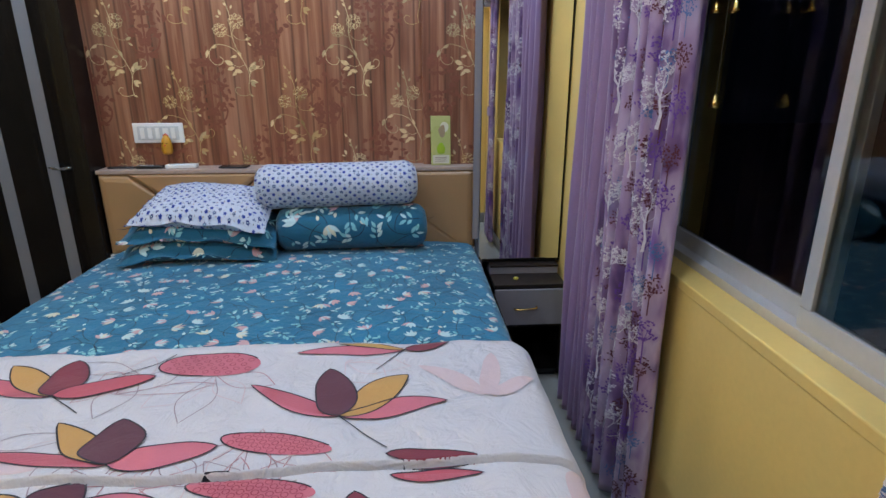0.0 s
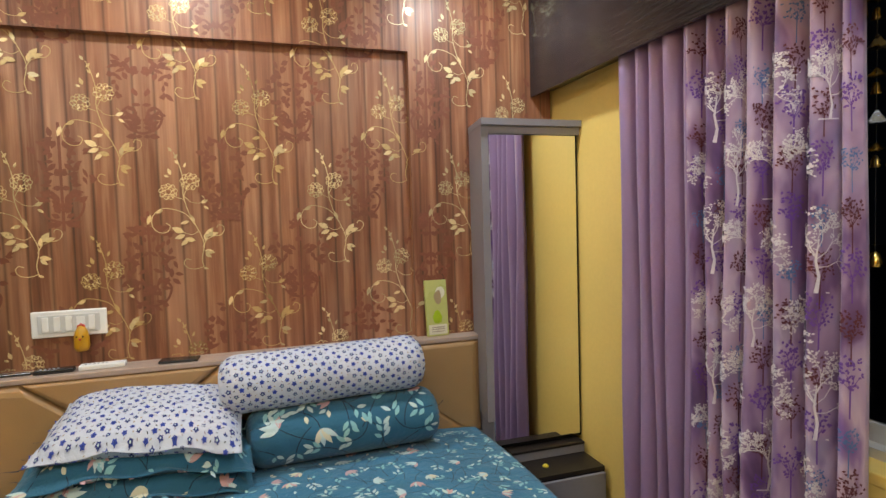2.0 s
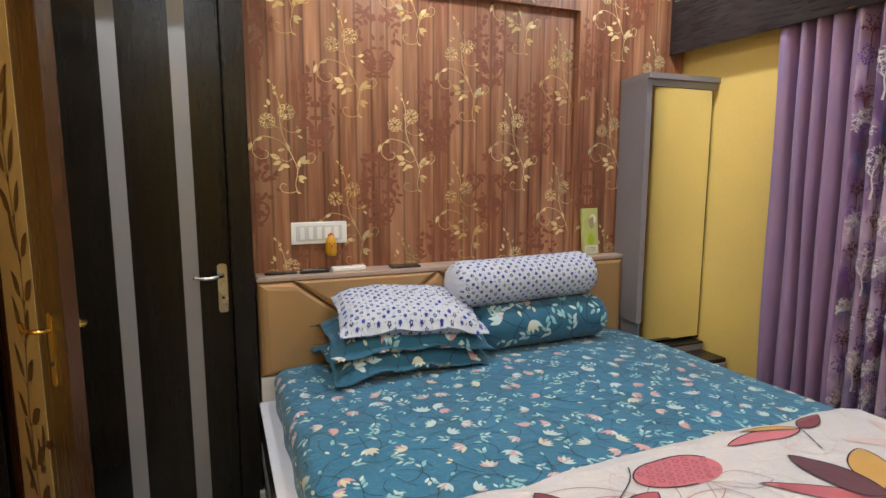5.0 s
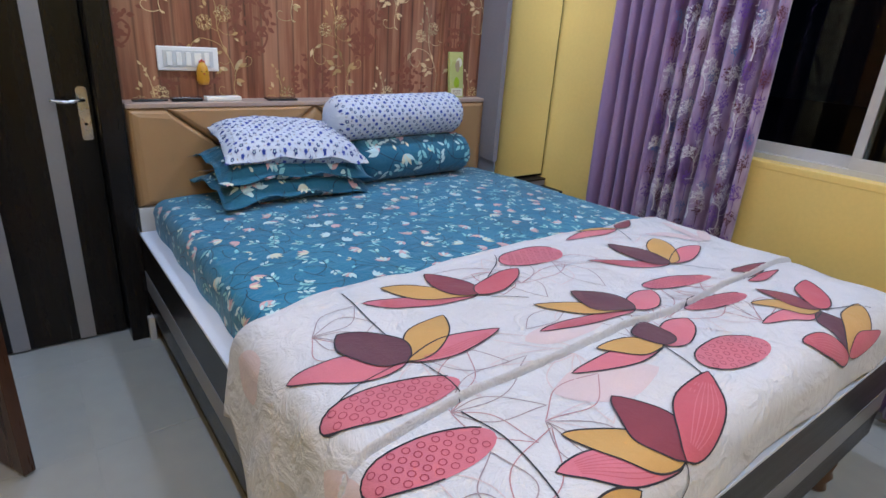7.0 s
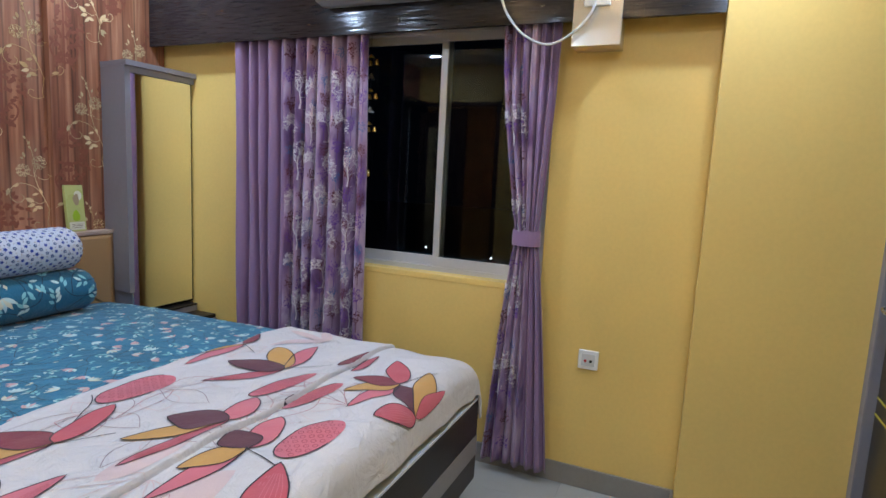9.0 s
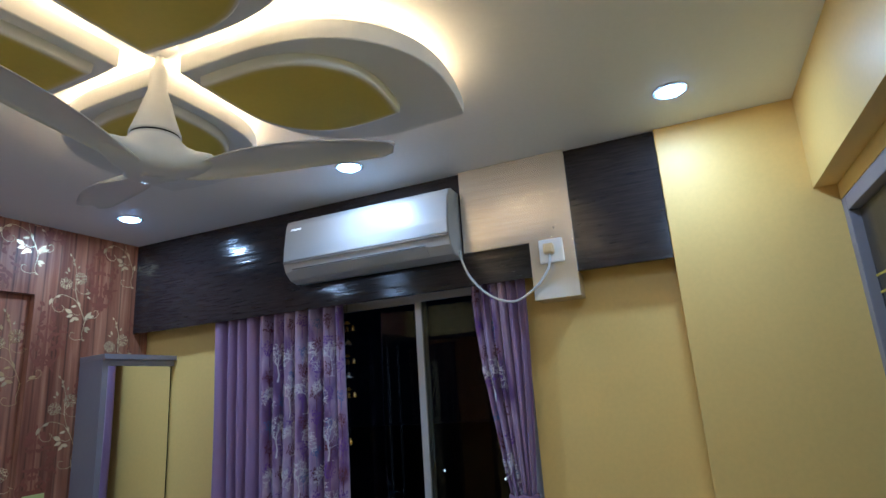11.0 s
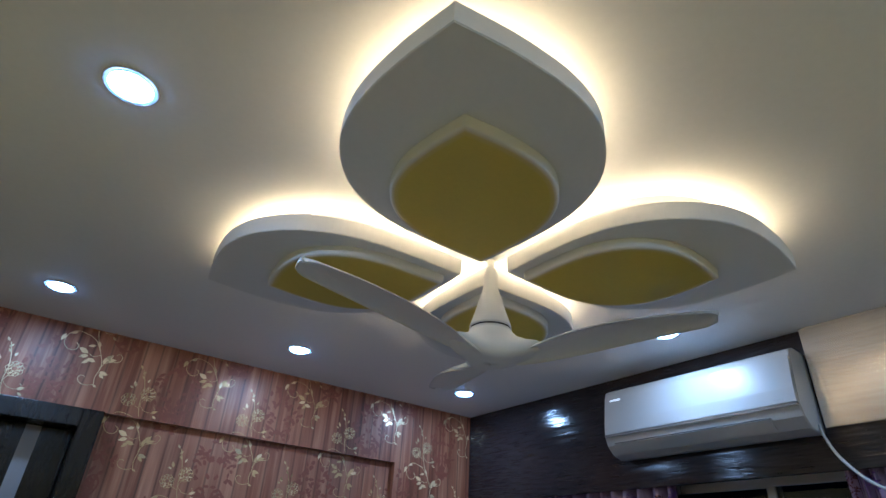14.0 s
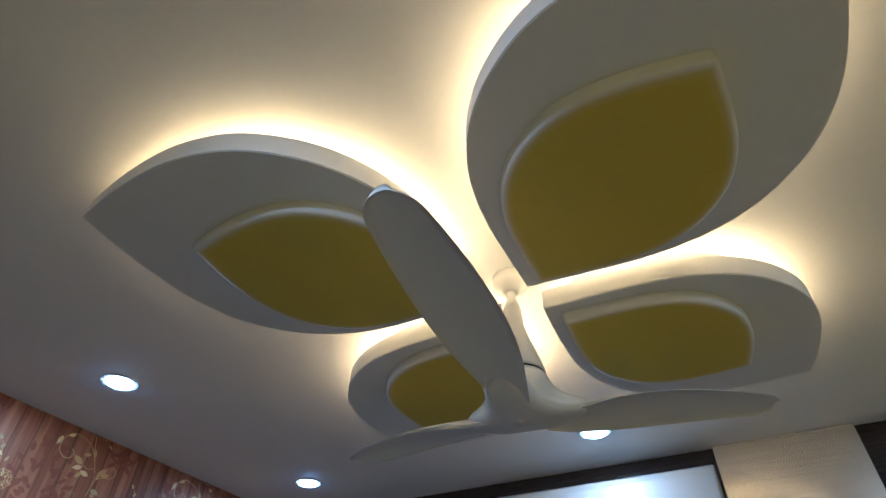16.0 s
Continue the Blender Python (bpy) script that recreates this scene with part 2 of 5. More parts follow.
for key, col in dict(pink=(0.60, 0.155, 0.20), rose=(0.52, 0.090, 0.12), maroon=(0.22, 0.030, 0.050), plum=(0.115, 0.030, 0.050), ochre=(0.56, 0.30, 0.085),
                     blush=(0.66, 0.50, 0.50), ink=(0.018, 0.014, 0.022), greyink=(0.34, 0.25, 0.26), roseline=(0.46, 0.22, 0.23), leafw=(0.52, 0.66, 0.66), leafc=(0.66, 0.62, 0.47),
                     leafa=(0.24, 0.52, 0.56), leafp=(0.62, 0.36, 0.36), stem=(0.006, 0.018, 0.034), dotblue=(0.028, 0.060, 0.34), dotgold=(0.36, 0.25, 0.14), dotdeep=(0.020, 0.035, 0.20), dotrose=(0.38, 0.045, 0.08), treew=(0.70, 0.64, 0.68),
                     treeb=(0.115, 0.022, 0.035), treep=(0.15, 0.055, 0.30), treec=(0.09, 0.17, 0.38)).items():
    M[key] = cloth("print_" + key, col, 380, 0.10, 0.2, 14.0)
M["sliver"] = surface("slate_fabric", (0.022, 0.028, 0.032), 0.6, 0, 0.1)
M["orange"] = surface("orange_leather", (0.36, 0.13, 0.035), 0.5, 0, 0.15)
M["black"] = surface("black_plastic", (0.015, 0.015, 0.017), 0.25)
M["card"] = surface("lime_card", (0.50, 0.50, 0.17), 0.3, 0, 0.06)
M["cardlight"] = surface("pale_card_print", (0.72, 0.72, 0.50), 0.35, 0, 0.05)
M["bottle"] = surface("lime_glass", (0.36, 0.50, 0.03), 0.2, 0, 0.06)
M["toy"] = surface("orange_toy_plastic", (0.62, 0.30, 0.02), 0.35, 0, 0.1)
M["red"] = surface("red_plastic", (0.55, 0.04, 0.03), 0.35)
M["doordark"] = surface("dark_brown_door", (0.035, 0.026, 0.016), 0.3, 0, 0.2, 2, 30, 0.1, (12, 12, 1))
M["lime"] = surface("yellow_inlay", (0.62, 0.50, 0.05), 0.35)
M["turned"] = surface("turned_wood", (0.12, 0.06, 0.028), 0.35, 0, 0.2)
M["fan"] = surface("fan_white", (0.70, 0.70, 0.68), 0.32, 0, 0.03, 3, 50, 0.03)
M["led"] = glowing("warm_led_strip", WARM, STRIP)
M["lampface"] = glowing("cool_lamp_diffuser", (0.34, 0.58, 1.0), 55.0)
M["hall_lamp"] = glowing("warm_hall_lamp", (1.0, 0.72, 0.42), 40.0)
M["far"] = glowing("far_lamp", (0.9, 0.95, 1.0), 3.0)


# ---- mesh helpers ----
def obj(name, mesh, mats, parent=None, label="", smooth=False):
    for m in (mats if isinstance(mats, (list, tuple)) else [mats]):
        mesh.materials.append(m)
    if smooth:
        mesh.shade_smooth()
    ob = new(name, mesh)
    if parent is not None:
        ob.parent = parent
    if label:
        ob["label"] = label
    return ob


def part(name, bm, mats, parent=None, label="", smooth=False):
    mesh = bpy.data.meshes.new(name)
    bmesh.ops.recalc_face_normals(bm, faces=bm.faces)
    bm.to_mesh(mesh)
    bm.free()
    return obj(name, mesh, mats, parent, label, smooth)


def thing(name, label, category, group="", at=(0, 0, 0)):
    e = new(name)
    e.empty_display_size = 0.1
    e.location = at
    return tagged(e, label, category, group)


def box(lo, hi, bevel=0.0, bm=None, segs=2, mat=0):
    bm = bm or bmesh.new()
    c = [(a + b) / 2 for a, b in zip(lo, hi)]
    s = [abs(b - a) for a, b in zip(lo, hi)]
    r = bmesh.ops.create_cube(bm, size=1, matrix=Matrix.Translation(c) @ Matrix.Diagonal((*s, 1)))
    faces = {f for v in r["verts"] for f in v.link_faces}
    for f in faces:
        f.material_index = mat
    if bevel:
        edges = {e for v in r["verts"] for e in v.link_edges}
        bmesh.ops.bevel(bm, geom=list(edges), offset=min(bevel, 0.45 * min(s)), segments=segs, affect="EDGES", profile=0.5)
    return bm


def prism(poly, z0, z1, bevel=0.0, axis="z", bm=None):
    """A slab with the outline poly (2D) between two heights along the axis."""
    bm = bm or bmesh.new()

    def place(a, b, h):
        return {"z": (a, b, h), "y": (a, h, b), "x": (h, a, b)}[axis]
    lo = [bm.verts.new(place(a, b, z0)) for a, b in poly]
    hi = [bm.verts.new(place(a, b, z1)) for a, b in poly]
    f0, f1 = bm.faces.new(lo), bm.faces.new(hi)
    n = len(poly)
    for i in range(n):
        bm.faces.new((lo[i], lo[(i + 1) % n], hi[(i + 1) % n], hi[i]))
    if bevel:
        bmesh.ops.recalc_face_normals(bm, faces=bm.faces)
        bmesh.ops.bevel(bm, geom=list({*f0.edges, *f1.edges}), offset=bevel, segments=2, affect="EDGES")
    return bm


def lathe(profile, center=(0, 0, 0), axis="z", n=28, bm=None, mat=0):
    """profile: (radius, height) pairs, turned about an axis through center."""
    bm = bm or bmesh.new()
    rows = []
    for r, h in profile:
        row = []
        for i in range(n):
            a = 2 * math.pi * i / n
            p = (r * math.cos(a), r * math.sin(a), h)
            p = {"z": p, "y": (p[0], p[2], p[1]), "x": (p[2], p[0], p[1])}[axis]
            row.append(bm.verts.new(Vector(p) + Vector(center)))
        rows.append(row)
    for a, b in zip(rows, rows[1:]):
        for i in range(n):
            bm.faces.new((a[i], a[(i + 1) % n], b[(i + 1) % n], b[i])).material_index = mat
    bm.faces.new(rows[0]).material_index = mat
    bm.faces.new(rows[-1]).material_index = mat
    return bm


def tube(points, r, n=8, bm=None, taper=None):
    bm = bm or bmesh.new()
    pts = [Vector(p) for p in points]
    rows = []
    up = Vector((0.13, 0.2, 0.97))
    for i, p in enumerate(pts):
        d = (pts[min(i + 1, len(pts) - 1)] - pts[max(i - 1, 0)]).normalized()
        s = d.cross(up).normalized()
        t = s.cross(d)
        rr = r if taper is None else taper[i]
        rows.append([bm.verts.new(p + rr * (math.cos(2 * math.pi * k / n) * s + math.sin(2 * math.pi * k / n) * t)) for k in range(n)])
    for a, b in zip(rows, rows[1:]):
        for k in range(n):
            bm.faces.new((a[k], a[(k + 1) % n], b[(k + 1) % n], b[k]))
    bm.faces.new(rows[0])
    bm.faces.new(rows[-1])
    return bm


def smooth_line(pts, per=6, closed=False):
    """A smooth line through 2D or 3D points."""
    n = len(pts)
    out = []
    P = [np.array(p, float) for p in pts]
    for i in range(n if closed else n - 1):
        if closed:
            a, b, c, d = P[i - 1], P[i], P[(i + 1) % n], P[(i + 2) % n]
        else:
            a, b, c, d = P[max(i - 1, 0)], P[i], P[i + 1], P[min(i + 2, n - 1)]
        for k in range(per):
            t = k / per
            out.append(0.5 * (2 * b + (c - a) * t + (2 * a - 5 * b + 4 * c - d) * t * t + (3 * b - 3 * c + d - a) * t ** 3))
    if not closed:
        out.append(P[-1])
    return [tuple(p) for p in out]


def sheet_mesh(name, S, us, vs, mats, parent=None, label="", thick=0.0, smooth=True):
    """A cloth-like sheet through S(u, v); thick closes it with a second skin below."""
    nu, nv = len(us), len(vs)
    top = [S(u, v) for u in us for v in vs]
    verts, faces = [tuple(p) for p in top], []
    for i in range(nu - 1):
        for j in range(nv - 1):
            a = i * nv + j
            faces.append((a, a + nv, a + nv + 1, a + 1))
    mesh = bpy.data.meshes.new(name)
    mesh.from_pydata(verts, [], faces)
    mesh.update()
    ob = obj(name, mesh, mats, parent, label, smooth)
    if thick:
        mod = ob.modifiers.new("thickness", "SOLIDIFY")
        mod.thickness, mod.offset = thick, -1
    return ob


class Prints:
    """Flat printed shapes laid on a surface S(u, v) -> point, a hair above it, one mesh per colour."""

    def __init__(self, S, lift=0.0007):
        self.S, self.lift, self.sets, self.count, self.turns = S, lift, {}, 0, 24

    def height(self, layer):
        self.count += 1
        return self.lift * (1 + layer + 0.04 * (self.count % self.turns))

    def put(self, u, v, lift):
        e = 0.003
        p = np.array(self.S(u, v), float)
        a, b = np.array(self.S(u + e, v), float) - p, np.array(self.S(u, v + e), float) - p
        n = np.cross(a, b)
        n /= (np.linalg.norm(n) or 1)
        return tuple(p + n * lift)

    def fill(self, colour, poly, layer=0, rings=3, center=None):
        V, F = self.sets.setdefault(colour, ([], []))
        c = center or tuple(np.mean(np.array(poly), axis=0))
        lift = self.height(layer)
        base = len(V)
        V.append(self.put(*c, lift))
        n = len(poly)
        for r in range(1, rings + 1):
            f = r / rings
            for x, y in poly:
                V.append(self.put(c[0] + (x - c[0]) * f, c[1] + (y - c[1]) * f, lift))
        for i in range(n):
            j = (i + 1) % n
            F.append((base, base + 1 + i, base + 1 + j))
            for r in range(1, rings):
                a, b = base + 1 + (r - 1) * n, base + 1 + r * n
                F.append((a + i, b + i, b + j, a + j))

    def line(self, colour, pts, width=0.003, layer=0, closed=False, taper=False):
        V, F = self.sets.setdefault(colour, ([], []))
        lift = self.height(layer)
        base, n = len(V), len(pts)
        for i, (x, y) in enumerate(pts):
            a = pts[(i - 1) % n] if closed else pts[max(i - 1, 0)]
            b = pts[(i + 1) % n] if closed else pts[min(i + 1, n - 1)]
            dx, dy = b[0] - a[0], b[1] - a[1]
            l = math.hypot(dx, dy) or 1
            w = width / 2 * ((1 - 0.75 * i / (n - 1)) if taper else 1)
            V.append(self.put(x - dy / l * w, y + dx / l * w, lift))
            V.append(self.put(x + dy / l * w, y - dx / l * w, lift))
        for i in range(n if closed else n - 1):
            j = (i + 1) % n
            F.append((base + 2 * i, base + 2 * i + 1, base + 2 * j + 1, base + 2 * j))

    def make(self, parent, names, keep=None):
        for colour, (V, F) in self.sets.items():
            mesh = bpy.data.meshes.new(names)
            mesh.from_pydata(V, [], F)
            mesh.update()
            ob = obj(names, mesh, M[colour], parent, smooth=True)
            tagged(ob, kind="stuff")


def leaf_poly(u, v, ang, length, width, n=10, start=0.0):
    """A pointed leaf from (u, v) outwards."""
    out = []
    ca, sa = math.cos(ang), math.sin(ang)
    for s in (1, -1):
        for k in range(n):
            t = k / n if s > 0 else 1 - k / n
            a = start + t * length
            b = s * width * math.sin(math.pi * t ** 0.85) * (0.5 if (t in (0, 1)) else 0.5)
            out.append((u + ca * a - sa * b, v + sa * a + ca * b))
    return out


def disc(u, v, r, n=10, squash=1.0):
    return [(u + r * math.cos(2 * math.pi * k / n), v + squash * r * math.sin(2 * math.pi * k / n)) for k in range(n)]


def structure(ob, label=""):
    return tagged(ob, label, kind="structure")


# ---- structure ----
def wall_with_holes(name, axis, at, thick, a0, a1, z0, z1, holes, mat, label):
    """A wall across 'axis' with its face at 'at', its body going by thick; holes: (a, b, z, Z)."""
    bm = bmesh.new()
    cuts = sorted({a0, a1, *[h[0] for h in holes], *[h[1] for h in holes]})
    lo, hi = min(at, at + thick), max(at, at + thick)
    for p, q in zip(cuts, cuts[1:]):
        spans = [(z0, z1)]
        for h in holes:
            if h[0] <= p and q <= h[1]:
                nxt = []
                for s, e in spans:
                    if h[2] > s:
                        nxt.append((s, min(e, h[2])))
                    if h[3] < e:
                        nxt.append((max(s, h[3]), e))
                spans = nxt
        for s, e in spans:
            if axis == "x":
                box((lo, p, s), (hi, q, e), bm=bm)
            else:
                box((p, lo, s), (q, hi, e), bm=bm)
    return structure(part(name, bm, mat), label)


RX, RZ = 0.18, 2.265      # right edge and top of the recessed panel
DL, DR, DT = -2.32, -1.52, 2.17
WY0, WY1, WZ0, WZ1 = 0.72, 2.05, 0.915, 2.16
HX0, HX1, HZ, HY = -1.425, 0.445, 1.028, 3.05
wall_with_holes("wall_north", "y", 3.178, 0.15, WEST - 0.15, EAST + 0.15, 0, CEIL, [(DL, DR, 0, DT)], M["wallpaper"], "reddish plank wallpaper with gold flowers")
wall_with_holes("wallpaper_border", "y", NORTH, 0.0375, WEST, 0.86, 0, CEIL, [(DL - 0.08, RX, 0, RZ)], M["wallpaper"], "raised wallpapered border round the recessed panel")
wall_with_holes("wall_east", "x", EAST, 0.24, SOUTH - 0.3, NORTH + 0.3, 0, CEIL, [(WY0, WY1, WZ0 - 0.01, WZ1)], M["yellow"], "yellow painted wall with a window")
wall_with_holes("wall_south", "y", SOUTH, -0.22, WEST - 0.15, EAST, 0, CEIL, [(-0.30, EAST, 0, 2.27)], M["yellow"], "yellow painted wall with a door recess")
wall_with_holes("wall_west", "x", WEST, -0.15, SOUTH - 0.2, NORTH + 0.15, 0, CEIL, [(2.15, 3.08, 0, 2.19)], M["yellow"], "yellow painted wall with a doorway")
structure(part("column", box((0.745, SOUTH - 0.2, 0), (EAST - 0.002, 0.06, CEIL), 0.003), M["yellow"]), "yellow painted column in the corner")
structure(part("ceiling", box((WEST - 0.2, SOUTH - 0.3, CEIL), (EAST + 0.3, NORTH + 0.3, CEIL + 0.12)), M["ceiling"]), "smooth white false ceiling")
structure(part("floor", box((-4.2, -1.4, -0.12), (EAST + 0.25, NORTH + 0.33, -0.004)), M["grout"]), "grey tile joints")
hall = bmesh.new()
box((-4.2, 1.0, 0), (-4.08, 3.8, CEIL), bm=hall)
box((-4.2, 3.8, 0), (-2.51, 3.9, CEIL), bm=hall)
box((-4.2, 0.9, 0), (-2.51, 1.0, CEIL), bm=hall)
box((-4.2, 0.9, CEIL + 0.001), (-2.51, 3.9, CEIL + 0.1), bm=hall)
structure(part("wall_hall", hall, M["yellow"]), "plain hall walls beyond the doorway")
structure(part("wall_bath", box((-2.45, 3.6, 0), (-1.3, 3.66, 2.5)), M["cream"]), "plain wall behind the panelled door")
structure(part("wall_passage", box((-0.5, -1.2, 0), (0.9, -1.14, 2.5)), M["cream"]), "plain wall behind the dark door")


def skirting(name, lo, hi):
    structure(part(name, box(lo, hi, 0.002), M["skirt"]), "grey tile skirting")


skirting("baseboard_east", (EAST - 0.012, 0.073, 0), (EAST - 0.0005, 2.70, 0.10))
skirting("baseboard_column", (0.733, -0.524, 0), (0.7445, 0.06, 0.10))
skirting("baseboard_column_side", (0.733, 0.0605, 0), (EAST - 0.001, 0.0725, 0.10))
skirting("baseboard_south", (WEST, SOUTH + 0.0005, 0), (-0.36, SOUTH + 0.012, 0.10))
skirting("baseboard_west", (WEST + 0.0005, SOUTH + 0.013, 0), (WEST + 0.012, 2.08, 0.10))
structure(part("skirting_block", box((-1.452, 3.0, 0), (-1.428, 3.139, 0.11)), M["cream"]), "cream skirting end beside the bed")


# ---- window ----
def window():
    w = structure(new("window_1"), "white aluminium sliding window, dark night outside")
    x0, x1 = 0.950, 1.025
    bm = box((x0, WY0, WZ0), (x1, WY1, WZ0 + 0.035))
    box((x0, WY0, WZ1 - 0.035), (x1, WY1, WZ1), bm=bm)
    box((x0, WY0, WZ0 + 0.035), (x1, WY0 + 0.03, WZ1 - 0.035), bm=bm)
    box((x0, WY1 - 0.03, WZ0 + 0.035), (x1, WY1, WZ1 - 0.035), bm=bm)
    part("window_frame", bm, M["alu"], w)
    mid = 1.302
    for a, b, xa in ((WY0 + 0.03, mid + 0.022, 0.957), (mid - 0.022, WY1 - 0.03, 0.988)):
        z0, z1, d = WZ0 + 0.035, WZ1 - 0.035, 0.022
        bm = box((xa, a, z0), (xa + d, b, z0 + 0.05), 0.002)
        box((xa, a, z1 - 0.04), (xa + d, b, z1), 0.002, bm=bm)
        box((xa, a, z0 + 0.05), (xa + d, a + 0.036, z1 - 0.04), 0.002, bm=bm)
        box((xa, b - 0.036, z0 + 0.05), (xa + d, b, z1 - 0.04), 0.002, bm=bm)
        sash = part("sash", bm, M["alu"], w)
        part("pane", box((xa + 0.009, a + 0.034, z0 + 0.048), (xa + 0.014, b - 0.034, z1 - 0.038)), M["glass"], sash)
    part("window_sill", box((EAST - 0.0015, WY0 - 0.004, WZ0 - 0.02), (0.949, WY1, WZ0 + 0.012), 0.004), M["yellow"], w)


window()


def lever_handle(parent, plate_at, face, toward, mat, lever=0.11, flip=1):
    """Plate and lever; face: outward normal (2D), toward: the lever's way along the leaf (2D)."""
    x, y, z = plate_at
    fx, fy = face
    tx, ty = toward
    rot = Matrix(((tx, fx, 0, x), (ty, fy, 0, y), (0, 0, 1, z), (0, 0, 0, 1)))
    bm = prism([(-0.019, -0.095), (-0.012, -0.104), (0.012, -0.104), (0.019, -0.095), (0.019, 0.095), (0.010, 0.104), (-0.010, 0.104), (-0.019, 0.095)], 0.0, 0.007, 0.002, axis="y")
    bmesh.ops.transform(bm, matrix=rot, verts=bm.verts)
    h = part("door_handle", bm, mat, parent)
    pts = smooth_line([(0, 0.005, 0.055), (0, 0.035, 0.055), (0.02, 0.048, 0.056), (0.06, 0.05, 0.05), (lever, 0.046, 0.058)], 4)
    bm = tube([rot @ Vector(p) for p in pts], 0.007, 8)
    part("lever", bm, mat, h, smooth=True)
    bm = lathe([(0.006, 0.0), (0.006, 0.003)], (0, 0, 0), "y", 12)
    bmesh.ops.transform(bm, matrix=rot @ Matrix.Translation((0, 0.007, -0.04)), verts=bm.verts)
    part("keyhole", bm, M["black"], h)


def door_bath():
    fr = structure(new("door_1"), "dark wenge flush door with pale vertical strips, closed")
    bm = box((DR, 3.03, 0), (DR + 0.085, 3.2, DT + 0.08), 0.004)
    box((DL - 0.08, 3.03, 0), (DL, 3.2, DT + 0.08), 0.004, bm=bm)
    box((DL, 3.03, DT), (DR, 3.2, DT + 0.08), 0.004, bm=bm)
    part("door_frame", bm, M["wenge"], fr)
    part("leaf", box((DL + 0.003, 3.15, 0.008), (DR - 0.003, 3.188, DT - 0.003), 0.002), M["wenge"], fr)
    for x in (-1.705, -1.945, -2.185):
        part("strip", box((x, 3.1485, 0.008), (x + 0.06, 3.154, DT - 0.004)), M["strip"], fr, "pale grey laminate strip")
    lever_handle(fr, (-1.556, 3.15, 0.980), (0, -1), (-1, 0), M["chrome"])


door_bath()


def door_leaves(d, rot, off, lift, L):
    pr = Prints(lambda u, v: tuple(rot @ Vector((u, off, v))), lift)
    rnd = random.Random(5)
    stem = smooth_line([(L - 0.41, 0.30), (L - 0.46, 0.7), (L - 0.38, 1.15), (L - 0.44, 1.55), (L - 0.40, 1.9)], 10)
    pr.line("leafcut", stem, 0.010)
    for k in range(3, len(stem) - 1, 3):
        x, z = stem[k]
        for s in (1, -1):
            a = math.pi / 2 - s * rnd.uniform(0.5, 1.0)
            ln = rnd.uniform(0.11, 0.16)
            pr.fill("leafcut", leaf_poly(x, z, a, ln, 0.046, 7, 0.035), 1, 2)
            pr.line("leafcut", [(x, z), (x + 0.03 * math.cos(a), z + 0.03 * math.sin(a))], 0.006, 1)
    for bx, bz in ((L - 0.35, 0.42), (L - 0.50, 0.5), (L - 0.33, 0.62)):
        br = smooth_line([(bx - 0.06, bz - 0.1), (bx, bz), (bx + 0.05, bz + 0.03)], 5)
        pr.line("leafcut", br, 0.006)
        for k in range(1, len(br), 2):
            pr.fill("leafcut", leaf_poly(*br[k], rnd.uniform(0.4, 2.4), 0.07, 0.03, 6), 1, 2)
    pr.make(d, "leaf_inlay")


def door_carved():
    d = thing("door_leaf", "polished brown door with leaf-patterned beige panel, half open", "door", at=(0, 0, 0))
    hx, hy = -2.30, 3.07
    ex, ey = -1.925, 2.33
    L = math.hypot(ex - hx, ey - hy)
    ux, uy = (ex - hx) / L, (ey - hy) / L
    rot = Matrix(((ux, -uy, 0, hx), (uy, ux, 0, hy), (0, 0, 1, 0), (0, 0, 0, 1)))
    H, T = 2.12, 0.036

    def lay(name, bm, mat, parent=d, label=""):
        bmesh.ops.transform(bm, matrix=rot, verts=bm.verts)
        return part(name, bm, mat, parent, label)
    body = lay("door_panel", box((0, -T / 2, 0.008), (L, T / 2, H), 0.003), M["rosewood"])
    for side in (1, -1):
        y = side * T / 2
        lay("beige_panel", box((0.17, y - 0.0015, 0.24), (L - 0.26, y + 0.0015, 1.95)), M["beige"], d, "beige inlaid panel with brown leaves")
    for side in (1, -1):
        door_leaves(d, rot, side * (T / 2 + 0.0016), -0.0006 * side, L)
    n1 = Vector((-uy, ux))
    hx2, hy2 = ex - ux * 0.11, ey - uy * 0.11
    for s in (1, -1):
        lever_handle(d, (hx2 + n1.x * s * T / 2, hy2 + n1.y * s * T / 2, 0.985), (n1.x * s, n1.y * s), (-ux, -uy), M["brass"], 0.12)
    bm = box((WEST - 0.15, 3.081, 0), (WEST + 0.01, 3.128, 2.24), 0.003)
    box((WEST - 0.15, 2.10, 0), (WEST + 0.01, 2.149, 2.24), 0.003, bm=bm)
    box((WEST - 0.15, 2.149, 2.191), (WEST + 0.01, 3.081, 2.24), 0.003, bm=bm)
    structure(part("door_frame_west", bm, M["rosewood"]), "polished brown door frame")


door_carved()


def hall_light():
    """The hall beyond the doorway is lit warm."""
    e = thing("hall_ceiling_light", "round warm ceiling light in the hall beyond the doorway", "ceiling light", at=(-3.25, 2.3, 0))
    part("rim", lathe([(0.115, CEIL), (0.12, CEIL - 0.02), (0.105, CEIL - 0.03)], (0, 0, 0), n=32), M["whitegloss"], e)
    part("diffuser", lathe([(0.10, CEIL - 0.0305), (0.07, CEIL - 0.040), (0.002, CEIL - 0.043)], (0, 0, 0), n=32), M["hall_lamp"], e)


hall_light()


